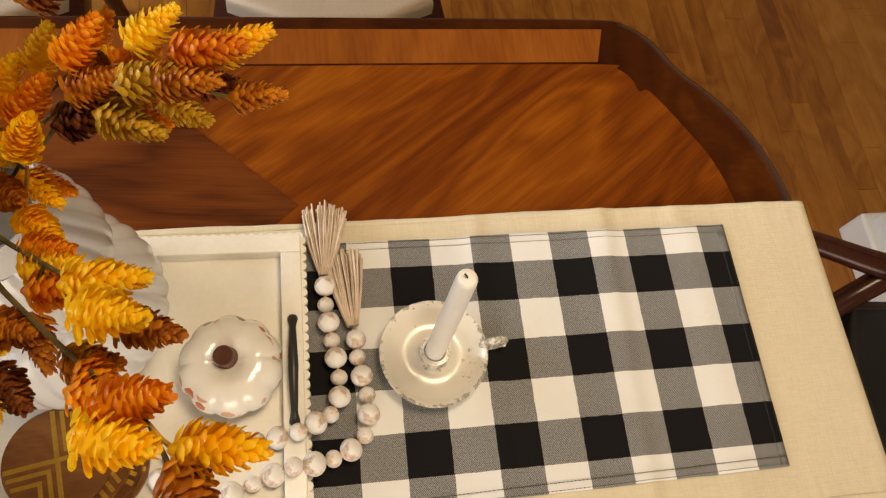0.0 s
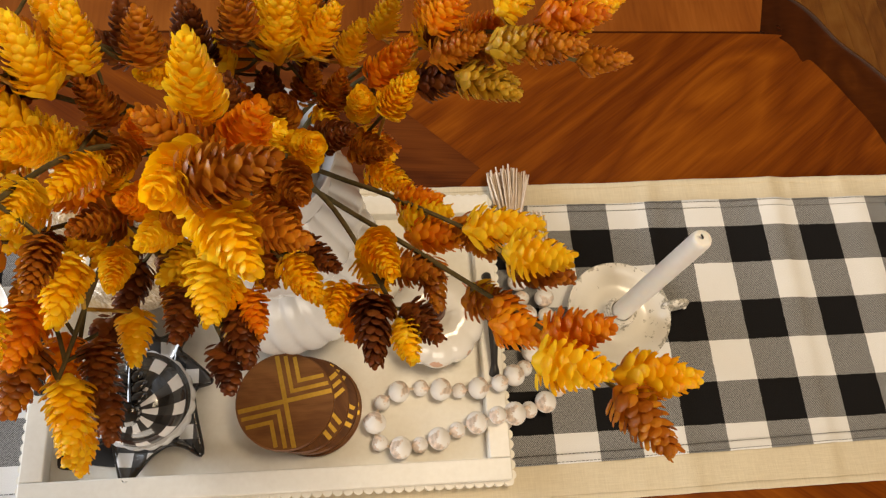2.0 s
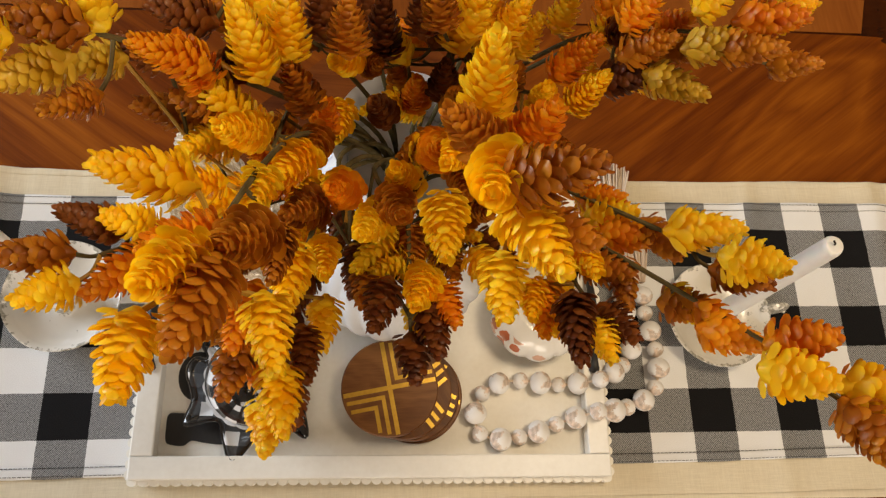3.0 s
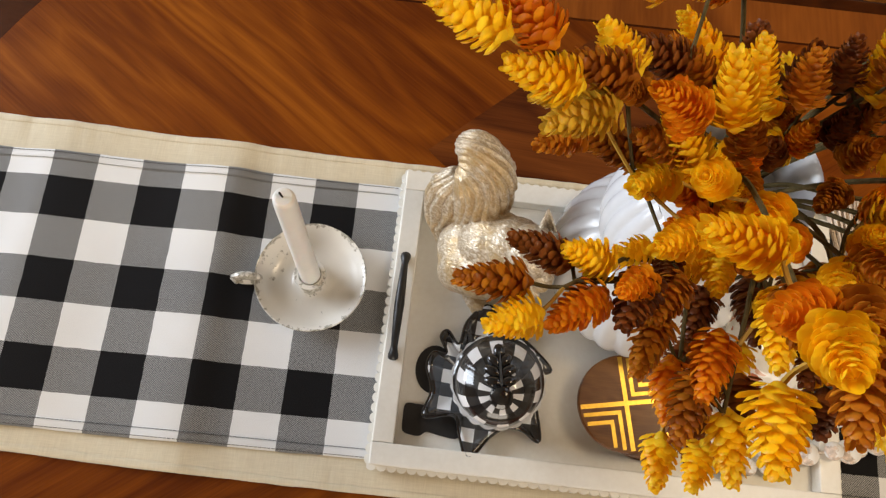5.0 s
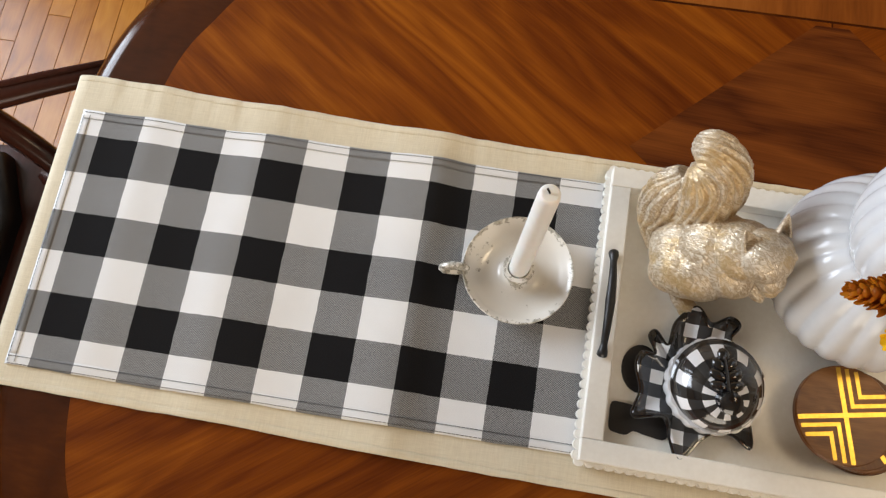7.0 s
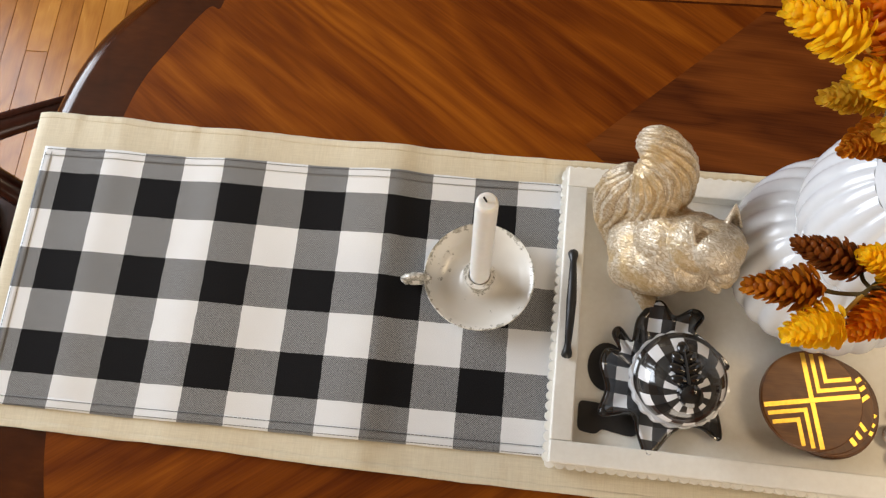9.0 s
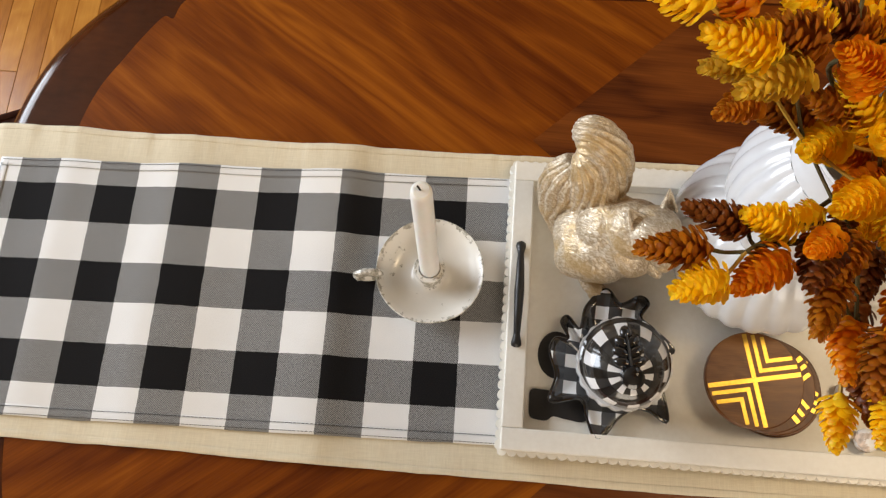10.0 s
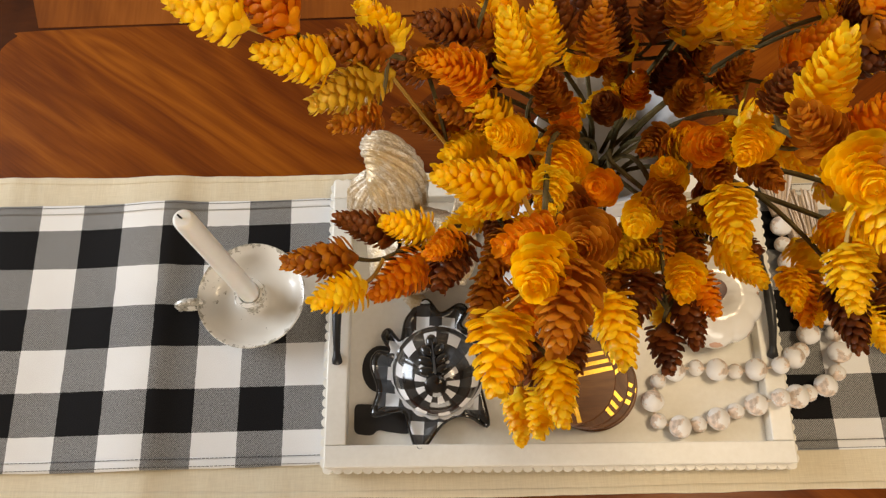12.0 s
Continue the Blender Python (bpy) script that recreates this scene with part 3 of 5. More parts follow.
armchair("side_chair", (1.17, 0.72, 0), 180, beige_seat, "dark cherry side chair with beige seat beyond the table", False)
armchair("side_chair", (0.52, 0.72, 0), 180, beige_seat, "dark cherry side chair with beige seat beyond the table", False)

# white cabinet standing on the floor past the table's end
cab = thing("cabinet", (2.75, 0.05, 0), "white painted low cabinet standing on the oak floor", "cabinet")
part("plinth", block((-0.305, -0.42, 0), (0.33, 0.28, 0.0955), 0.010, 3), white_trim, cab)
part("body", block((-0.283, -0.40, 0.096), (0.33, 0.258, 0.82), 0.006), white_trim, cab)
part("top", block((-0.295, -0.41, 0.8205), (0.34, 0.268, 0.85), 0.008), white_trim, cab)


# ---- cloths ----
def between(x, stops):
    """Straight steps from stop to stop."""
    for (x0, y0), (x1, y1) in zip(stops, stops[1:]):
        if x <= x1:
            return y0 + (y1 - y0) * (x - x0) / (x1 - x0)
    return stops[-1][1]


def far_edge(x):
    return between(x, ((-0.13, 0.079), (-0.02, 0.078), (0.15, 0.0725), (0.36, 0.0665), (0.58, 0.063), (1.05, 0.0585), (1.45, 0.061), (1.85, 0.060)))


def near_edge(x):
    return between(x, ((-0.13, -0.299), (0.2, -0.302), (0.41, -0.308), (0.6, -0.312), (0.9, -0.315), (1.85, -0.323)))


def end_drop(x, lo, hi):
    """How far the cloth hangs past the table's ends: (shift in x, fall)."""
    d = max(lo - x, x - hi, 0.0)
    if d == 0:
        return 0.0, 0.0
    r = 0.016
    a = min(d / r, math.pi / 2 * 0.93)
    rest = max(0.0, d - r * a)
    return d - r * math.sin(a) - rest * math.cos(a), r * (1 - math.cos(a)) + rest * math.sin(a)


def ripple(x, y):
    """Gentle standing folds across the cloth."""
    v = 0.0013 * noise.noise(Vector((x * 9, y * 2.0, 3))) + 0.0008 * noise.noise(Vector((x * 26, y * 7, 9)))
    for peak, rise, fall, h in ((0.196, 0.032, 0.060, 0.0056), (0.402, 0.060, 0.024, 0.0085), (0.062, 0.02, 0.03, 0.0016), (1.30, 0.014, 0.012, 0.0030), (1.464, 0.030, 0.013, 0.0048), (1.575, 0.018, 0.025, 0.0022)):
        d = x - peak - 0.02 * (y + 0.13) - 0.006 * noise.noise(Vector((y * 9, peak * 20, 1)))
        v += h * math.exp(-(d / (rise if d < 0 else fall)) ** 2)
    return v + 0.0012


def pleat(x, y):
    """Small uneven gathers that run in from a hem."""
    return 0.0016 * max(0.0, noise.noise(Vector((x * 38, y * 6, 11)))) + 0.0008 * noise.noise(Vector((x * 110, y * 10, 4)))


def cloth(name, xs, ys, z, material, label, uvs=None, lo=-0.036, hi=1.752, lift=1.0, pucker=0.0, thick=0.0011):
    bm = bmesh.new()
    lay = bm.loops.layers.uv.new("UVMap")
    grid = []
    for i, x in enumerate(xs):
        row = []
        for j in range(ys[0] + 1):
            y = ys[1](x) + (ys[2](x) - ys[1](x)) * j / ys[0]
            wob = (0.0022 * noise.noise(Vector((x * 7, 1.7 if j else 5.3, 0))) + 0.0008 * noise.noise(Vector((x * 34, 4.1 if j else 8.3, 0)))) * (1 if j in (0, ys[0]) else 0)
            dx, dz = end_drop(x, lo, hi)
            xx = x + dx if x < lo else x - dx
            edge = min(j, ys[0] - j) * abs(ys[2](x) - ys[1](x)) / ys[0]
            row.append(bm.verts.new((xx, y + wob, z + ripple(x, y) * lift + pucker * pleat(x, y) * math.exp(-(edge / 0.03) ** 2) - dz)))
        grid.append(row)
    for i in range(len(xs) - 1):
        for j in range(ys[0]):
            f = bm.faces.new((grid[i][j], grid[i + 1][j], grid[i + 1][j + 1], grid[i][j + 1]))
            if uvs:
                for lp, (a, b) in zip(f.loops, ((i, j), (i + 1, j), (i + 1, j + 1), (i, j + 1))):
                    q = grid[a][b].co
                    lp[lay].uv = uvs(xs[a], q.y)
    ob = tagged(part(name, bm, material), label, "table runner")
    sol = ob.modifiers.new("thickness", "SOLIDIFY")
    sol.thickness, sol.offset = thick, 1.0
    return ob


xs = [-0.125 + i * 1.965 / 520 for i in range(521)]
linen_run = thing("linen_runner", (0, 0, 0), "long beige linen runner laid along the cherry table", "table runner")
linen_sheet = cloth("cloth", xs, (36, far_edge, near_edge), TOP + 0.0008, linen_beige, "", lift=0.7, pucker=1.0)
linen_hems = [cloth("hem", xs, (3, far_edge, lambda x: far_edge(x) - 0.008), TOP + 0.0010, linen_beige, "", lift=0.7, pucker=1.0), cloth("hem", xs, (3, lambda x: near_edge(x) + 0.008, near_edge), TOP + 0.0010, linen_beige, "", lift=0.7, pucker=1.0)]
for piece in [linen_sheet] + linen_hems:
    piece.parent = linen_run
    del piece["category"]



def weave(x, y):
    """Bands of the check, 50 by 48 mm, with the cloth a little turned past the tray."""
    left = x / 0.05, -y / 0.0479
    dx, dy = x - 1.1966, y + 0.0044
    right = 24 + (dx - 0.0074 * dy) / 0.04988, -(0.0074 * dx + dy) / 0.04813
    s = min(1.0, max(0.0, (x - 0.6) / 0.49))
    return left[0] + (right[0] - left[0]) * s, left[1] + (right[1] - left[1]) * s


def check_far(x):
    return 0.0312 - 0.001 * max(0, (x - 0.5))


def check_near(x):
    return -0.2772 + 0.007 * max(0.0, x - 1.2)


xs = [-0.0268 + i * 1.6608 / 300 for i in range(301)]
checked = thing("check_runner", (0, 0, 0), "black and white buffalo check runner over the linen", "table runner")
main = cloth("cloth", xs, (40, check_far, check_near), TOP + 0.0032, check, "", weave, -0.5, 3.0, thick=0.0008)
main.parent = checked
del main["category"]


def hem(xs, f0, f1, steps):
    """The cloth's doubled edge, folded under and sewn."""
    ob = cloth("hem", xs, (steps, f0, f1), TOP + 0.0029, check, "", weave, -0.5, 3.0, thick=0.0012)
    ob.parent = checked
    del ob["category"]


def sewn(points):
    """Two-tone running stitch along a line of places on the cloth."""
    bm = bmesh.new()
    for (x0, y0), (x1, y1) in points:
        z0, z1 = TOP + 0.0047 + ripple(x0, y0), TOP + 0.0047 + ripple(x1, y1)
        tube([(x0, y0, z0 - 0.0002), ((x0 + x1) / 2, (y0 + y1) / 2, (z0 + z1) / 2 + 0.0002), (x1, y1, z1 - 0.0002)], 0.00033, 4, 1, bm=bm)
    tagged(part("stitching", bm, black_felt, checked, "black hem stitching", smooth=False), kind="stuff")


hem(xs, check_far, lambda x: check_far(x) - 0.0115, 3)
hem(xs, lambda x: check_near(x) + 0.0115, check_near, 3)
for lo, hi in ((-0.0262, -0.015), (1.6222, 1.6334)):
    hem([lo, (lo + hi) / 2, hi], lambda x: check_far(x) - 0.0118, lambda x: check_near(x) + 0.0118, 36)
for edge, sign in ((check_far, -1), (check_near, 1)):
    for off in (0.0022, 0.0105):
        run = [x for x in (-0.024 + 0.0046 * i for i in range(362)) if x < 0.595 or x > 1.09]
        sewn([((x, edge(x) + sign * off), (x + 0.0036, edge(x + 0.0036) + sign * off)) for x in run if x < 1.628])
for col in (-0.0244, -0.0164, 1.6238, 1.6316):
    sewn([((col, y), (col, y + 0.0036)) for y in (-0.273 + 0.0046 * i for i in range(65))])

# ---- white tray ----
CL = TOP + 0.0065
tray = thing("serving_tray", (0.8470, -0.1235, CL), "white wooden serving tray with scalloped edge and black handles", "tray", turn=-1.0)
TW, TD = 0.2447, 0.1622
part("base", block((-TW + 0.022, -TD + 0.022, 0.0005), (TW - 0.022, TD - 0.022, 0.006), 0.0008), tray_paint, tray, "white tray bottom")
for nm, lo, hi in (("rim", (-TW, -TD, 0.0), (TW, -TD + 0.0225, 0.024)), ("rim", (-TW, TD - 0.0225, 0.0), (TW, TD, 0.024)), ("rim", (-TW, -TD + 0.0227, 0.0), (-TW + 0.0225, TD - 0.0227, 0.0237)), ("rim", (TW - 0.0225, -TD + 0.0227, 0.0), (TW, TD - 0.0227, 0.0237))):
    part(nm, block(lo, hi, 0.0018, 3), tray_paint, tray)


def scallop(length):
    """A strip of half-round lobes along x, hanging from a narrow fillet."""
    n = max(4, round(length / 0.0105))
    out = [(-length / 2, 0.0)]
    for i in range(n):
        for s in range(1, 7):
            a = math.pi * s / 6
            out.append((-length / 2 + length * (i + (1 - math.cos(a)) / 2) / n, -0.0034 - 0.0050 * math.sin(a)))
    out.append((length / 2, 0.0))
    return prism(out, 0.002, 0.0125)


part("scalloped_edge", scallop(2 * TW + 0.006), tray_paint, tray, at=pose(0, -TD + 0.0024, 0.0008))
part("scalloped_edge", scallop(2 * TW + 0.006), tray_paint, tray, at=pose(0, TD - 0.0024, 0.0008, 0, 0, 180))
part("scalloped_edge", scallop(2 * TD), tray_paint, tray, at=pose(-TW + 0.0024, 0, 0.001, 0, 0, -90))
part("scalloped_edge", scallop(2 * TD), tray_paint, tray, at=pose(TW - 0.0024, 0, 0.001, 0, 0, 90))
for sx in (-1, 1):
    hx = sx * (TW - 0.0108)
    bar = tube([(hx, -0.056, 0.0245), (hx, -0.053, 0.027), (hx, -0.045, 0.030), (hx, -0.025, 0.036), (hx, 0, 0.038), (hx, 0.025, 0.036), (hx, 0.045, 0.030), (hx, 0.053, 0.027), (hx, 0.056, 0.0245)], [0.0058, 0.0054, 0.0036, 0.0045, 0.0054, 0.0045, 0.0036, 0.0054, 0.0058], 12, 5)
    part("handle", bar, black_iron, tray, "black turned metal handle", at=pose(0, 0.004, 0))
FLOOR = CL + 0.0062


# ---- candle holders ----
def chamberstick(place, turn, lean, height):
    cs = thing("chamberstick", place, "antiqued cream ceramic chamberstick with ring handle", "candle holder", "chambersticks", turn=turn)
    dish = [(0.0, 0.001), (0.036, 0.0), (0.046, 0.003), (0.055, 0.010), (0.0605, 0.0185), (0.0618, 0.0205), (0.0612, 0.0222), (0.0590, 0.0215), (0.0535, 0.0135), (0.044, 0.0072), (0.034, 0.0052), (0.024, 0.0056), (0.0185, 0.008), (0.0160, 0.013), (0.0155, 0.020), (0.0162, 0.0265), (0.0175, 0.0290), (0.0172, 0.0305), (0.0130, 0.0305), (0.0118, 0.029), (0.0115, 0.012), (0.0, 0.012)]
    part("dish", lathe(dish, 64, lambda a, r, z: 0.985 * r * (1 + 0.004 * math.sin(3 * a + 1) + 0.002 * math.sin(7 * a))), plate_glaze, cs)
    ring = []
    for i in range(15):
        a = radians(200 - i * 400 / 14)
        ring.append((0.0700 + 0.0108 * math.cos(a), 0, 0.0145 + 0.0105 * math.sin(a)))
    part("ring_handle", tube(ring, 0.0046, 10, 3, 1.5), handle_glaze, cs)
    cd = thing("candle", (place[0], place[1], place[2] + 0.0122), "white taper candle standing in the chamberstick", "candle", "candles")
    dx, dy = lean
    path = [(dx * s, dy * s, height * s) for s in (0, 0.25, 0.5, 0.75, 0.94)] + [(dx * 0.985, dy * 0.985, height * 0.985), (dx, dy, height), (dx, dy, height - 0.0008)]
    part("wax_column", tube(path, [0.0111, 0.0108, 0.0104, 0.0100, 0.0097, 0.0092, 0.0072, 0.0012], 24, 3), wax, cd)
    part("wick", tube([(dx, dy, height - 0.003), (dx - 0.001, dy, height + 0.002), (dx - 0.003, dy + 0.002, height + 0.004)], 0.0009, 6, 3), wick_black, cd, "burnt black wick")


chamberstick((0.5136, -0.0925, CL + 0.001), 186, (0.005, 0.003), 0.243)
chamberstick((1.2334, -0.1165, CL + 0.001), 6, (-0.003, 0.002), 0.2385)

# ---- pumpkin vase ----
VX, VY = 0.863, -0.057


def vase():
    vs = thing("vase", (VX, VY, FLOOR + 0.0003), "white glazed ceramic vase with two swirled pumpkin bulbs", "vase")

    squat = Matrix.Diagonal((1, 1, 0.93, 1))

    def ribs(a, r, z):
        tw = 2.6 * z
        return 0.92 * r * (0.975 + 0.042 * abs(math.sin(13 * (a + tw))) ** 0.7)

    def curve(pairs, per=4):
        return [(max(0.0, q.x), q.y) for q in spline([(r, z, 0) for r, z in pairs], per)]

    low = curve([(0.0, 0.0), (0.060, 0.0), (0.072, 0.006), (0.092, 0.027), (0.104, 0.058), (0.107, 0.085), (0.100, 0.116), (0.084, 0.143), (0.066, 0.158)])
    part("lower_bulb", lathe(low + [(0.062, 0.1585), (0.075, 0.135), (0.094, 0.085), (0.078, 0.027), (0.05, 0.012), (0.0, 0.011)], 260, ribs), glaze, vs, at=squat)
    high = curve([(0.0655, 0.1595), (0.070, 0.170), (0.079, 0.188), (0.084, 0.214), (0.081, 0.242), (0.069, 0.270), (0.056, 0.288)])
    part("upper_bulb", lathe(high + [(0.051, 0.2875), (0.063, 0.267), (0.073, 0.240), (0.075, 0.214), (0.069, 0.188), (0.06, 0.1597)], 260, ribs), glaze, vs, at=squat)
    mouth = curve([(0.0555, 0.2885), (0.0515, 0.300), (0.053, 0.318), (0.059, 0.333), (0.0615, 0.337)], 3) + [(0.0605, 0.3395), (0.0575, 0.337), (0.050, 0.320), (0.048, 0.300), (0.051, 0.2887)]
    part("mouth", lathe(mouth, 72, lambda a, r, z: 0.93 * r * (1 + 0.012 * math.cos(8 * a) * max(0, (z - 0.3) / 0.04))), glaze, vs, "flared white lip", at=squat)


vase()
# dark filler added inside the vase in place of its deep shade
shade_filler = thing("vase_shade_filler", (VX, VY, FLOOR + 0.0115), "dark block standing in for shade inside the vase", "floral foam")
part("block", lathe([(0.0, 0.0), (0.05, 0.001), (0.07, 0.05), (0.068, 0.12), (0.056, 0.147), (0.055, 0.165), (0.060, 0.185), (0.066, 0.195), (0.060, 0.206), (0.040, 0.211), (0.0, 0.213)], 24, lambda a, r, z: 0.88 * r * (1 + 0.03 * math.sin(5 * a + z * 60))), filler_dark, shade_filler)


# ---- small floral pumpkin ----
def small_pumpkin():
    pk = thing("ceramic_pumpkin", (1.0185, -0.118, FLOOR + 0.0003), "cream glazed ceramic pumpkin with painted autumn leaves", "pumpkin")
    prof = [(0.0, 0.0), (0.03, 0.0), (0.042, 0.005), (0.0505, 0.018), (0.0525, 0.032), (0.049, 0.045), (0.040, 0.0545), (0.027, 0.0585), (0.017, 0.0565), (0.009, 0.052), (0.0, 0.051)]
    fine = [(max(0.0, q.x), q.y) for q in spline([(r, z, 0) for r, z in prof], 4)]
    part("body", lathe(fine, 96, lambda a, r, z: r * (0.94 + 0.075 * abs(math.sin(5 * a)) ** 0.6)), floral_glaze, pk)
    part("stem", lathe([(0.0, 0.0), (0.012, 0.0), (0.0095, 0.006), (0.0108, 0.0125), (0.0098, 0.015), (0.0, 0.0142)], 20, None), brown_stem, pk, "glossy brown pumpkin stem", at=pose(-0.003, 0.003, 0.0525, 4, -6, 0))


small_pumpkin()

# ---- leaf dish and checked pumpkin jar ----
LEAF = [(0.0, 0.076), (0.016, 0.060), (0.037, 0.070), (0.046, 0.062), (0.038, 0.047), (0.049, 0.036), (0.072, 0.012), (0.055, 0.004), (0.056, -0.018), (0.064, -0.062), (0.046, -0.054), (0.030, -0.052), (0.013, -0.062), (-0.009, -0.087), (-0.020, -0.064), (-0.028, -0.045), (-0.059, -0.049), (-0.053, -0.022), (-0.060, 0.004), (-0.054, 0.019), (-0.040, 0.019), (-0.048, 0.036), (-0.041, 0.044), (-0.028, 0.030), (-0.021, 0.056)]


def leaf_dish():
    ds = thing("leaf_dish", (0.7090, -0.1800, FLOOR + 0.0012), "black and white checked leaf dish with black wavy rim", "dish")
    line = [(q.x, q.y) for q in spline([(x, y, 0) for x, y in LEAF], 6, True)]
    bm = bmesh.new()
    rings = []
    for s, z in ((0.0, 0.003), (0.45, 0.003), (0.72, 0.005), (0.9, 0.0095), (1.0, 0.0125)):
        if s == 0:
            mid = bm.verts.new((0, -0.01, z))
            continue
        rings.append([bm.verts.new((x * s, (y + 0.01) * s - 0.01, z + 0.0018 * math.sin(i * 0.42) * s)) for i, (x, y) in enumerate(line)])
    n = len(line)
    for i in range(n):
        bm.faces.new((mid, rings[0][i], rings[0][(i + 1) % n]))
        for a, b in zip(rings, rings[1:]):
            bm.faces.new((a[i], b[i], b[(i + 1) % n], a[(i + 1) % n]))
    dish = part("dish", bm, dish_check, ds)
    sol = dish.modifiers.new("thickness", "SOLIDIFY")
    sol.thickness, sol.offset = 0.003, -1
    rim = [(x, y, 0.0128 + 0.0018 * math.sin(i * 0.42)) for i, (x, y) in enumerate(line)]
    part("rim", tube(rim + rim[:1], 0.0017, 6, 1), black_glaze, ds, "black glazed wavy rim")


leaf_dish()
# flat black leaf-stem shapes lying under the dish
under = thing("leaf_mat", (0.6555, -0.1945, FLOOR + 0.0003), "flat black leaf shaped mat under the checked dish", "mat")
lobe = [(0.012 * math.cos(a) * 1.7 + 0.002, 0.026 * math.sin(a) + 0.017) for a in (i * math.pi / 14 for i in range(28))]
part("lobe", prism(lobe, 0, 0.0009), black_felt, under)
stub = [(q.x, q.y) for q in spline([(-0.025, -0.022, 0), (-0.0265, -0.036, 0), (-0.0255, -0.05, 0), (-0.016, -0.0535, 0), (-0.007, -0.0535, 0), (0.0, -0.049, 0), (0.014, -0.0515, 0), (0.034, -0.052, 0), (0.034, -0.03, 0), (0.005, -0.028, 0), (-0.002, -0.0225, 0), (-0.014, -0.021, 0)], 4, True)]
part("stub", prism(stub, 0, 0.0009), black_felt, under)


def pumpkin_jar():
    jar = thing("pumpkin_jar", (0.7215, -0.1905, FLOOR + 0.0085), "glossy black and white checked lidded pumpkin jar", "jar")
    low = [(0.0, 0.0), (0.03, 0.0), (0.042, 0.008), (0.0490, 0.020), (0.0505, 0.034), (0.0490, 0.043), (0.0470, 0.0450), (0.0, 0.0445)]
    part("bowl", lathe([(max(0, q.x), q.y) for q in spline([(r, z, 0) for r, z in low], 3)], 96, lambda a, r, z: 0.94 * r * (0.965 + 0.05 * abs(math.sin(10 * a))), uv=True), glaze, jar, "white scalloped bowl")
    lid = [(0.0, 0.0335), (0.014, 0.0325), (0.026, 0.0285), (0.037, 0.0205), (0.0435, 0.012), (0.0462, 0.004), (0.0455, 0.0), (0.0, 0.0)]
    dome = lathe([(max(0, q.x), q.y) for q in spline([(r * 0.94, z * 0.95, 0) for r, z in lid], 3)], 96, None, uv=True)
    for v in dome.verts:
        v.co.y -= 0.36 * v.co.z
    top = part("lid", dome, lid_check, jar, "checked domed lid", at=pose(0, 0, 0.0455, 7, 0, 0))
    knob = lathe([(0.0, 0.0), (0.010, 0.0), (0.0075, 0.005), (0.0085, 0.010), (0.0115, 0.015), (0.0105, 0.020), (0.006, 0.023), (0.0, 0.0232)], 24)
    part("knob", knob, black_glaze, top, "black glazed knob", at=pose(-0.001, -0.0135, 0.0305, 8))
    bm = bmesh.new()
    lobes = [(0.0, 0.0365, 0.0060, 0.0076, 0)]
    for up, out, size, lean in ((0.005, 0.0068, 0.0098, 16), (0.0155, 0.0070, 0.0102, 30), (0.0265, 0.0052, 0.0084, 46)):
        lobes += [(sx * out, up, size, 0.0058, sx * lean) for sx in (1, -1)]
    for x, y, rx, ry, lean in lobes:
        bmesh.ops.create_icosphere(bm, subdivisions=2, radius=1.0, matrix=pose(x, y, 0.002, 0, 0, lean) @ Matrix.Diagonal((rx, ry, 0.0036, 1)))
    tube([(0, -0.004, 0.0035), (0, 0.015, 0.0052), (0, 0.036, 0.0045)], [0.0022, 0.0017, 0.001], 8, 4, bm=bm)
    part("leaf", bm, black_glaze, top, "black glazed oak leaf", at=pose(-0.001, -0.006, 0.0345, -19, 0, 6))


pumpkin_jar()


# ---- coasters ----
def coaster(place, turn, up):
    co = thing("coaster", place, "round acacia coaster with brass chevron inlay" + (", topmost of the stack" if up else ""), "coaster", "coaster stack", turn=turn)
    part("disc", lathe([(0.0, 0.0), (0.0488, 0.0), (0.05, 0.0012), (0.05, 0.0068), (0.0488, 0.008), (0.0, 0.008)], 72), walnut, co)

    def strip(a, b, w=0.0032):
        (x0, y0), (x1, y1) = a, b
        d = math.hypot(x1 - x0, y1 - y0)
        ux, uy = (x1 - x0) / d, (y1 - y0) / d
        q = [(x0 - uy * w / 2, y0 + ux * w / 2), (x1 - uy * w / 2, y1 + ux * w / 2), (x1 + uy * w / 2, y1 - ux * w / 2), (x0 + uy * w / 2, y0 - ux * w / 2)]
        part("brass_strip", prism(q, 0.0070, 0.0082), gold, co, smooth=False)

    def rim_at(c):
        return math.sqrt(0.0482 ** 2 - c * c)

    strip((-0.048, 0.0), (0.048, 0.0), 0.0046), strip((0.0, 0.0024), (0.0, 0.048), 0.0046), strip((0.0, -0.0024), (0.0, -0.048), 0.0046)
    for sx, sy in ((1, 1), (-1, -1)):
        for c, w in ((0.0085, 0.0040), (0.0175, 0.0040)):
            e = rim_at(c + 0.002) - 0.001
            strip((sx * (c - w / 2), sy * c), (sx * e, sy * c), w)
            strip((sx * c, sy * (c + w / 2)), (sx * c, sy * e), w)
    return co


for i, (dx, dy, turn) in enumerate(((0.0280, -0.0045, -10), (0.0240, -0.003, -30), (0.0150, -0.002, -52), (0.0, 0.0, 10))):
    coaster((0.8575 + dx, -0.1975 + dy, FLOOR + 0.0004 + 0.0084 * i), turn, i == 3)

# ---- bead garland ----
garland = thing("bead_garland", (1.06, -0.12, CL), "whitewashed wooden bead garland with jute tassels draped over the tray", "garland")
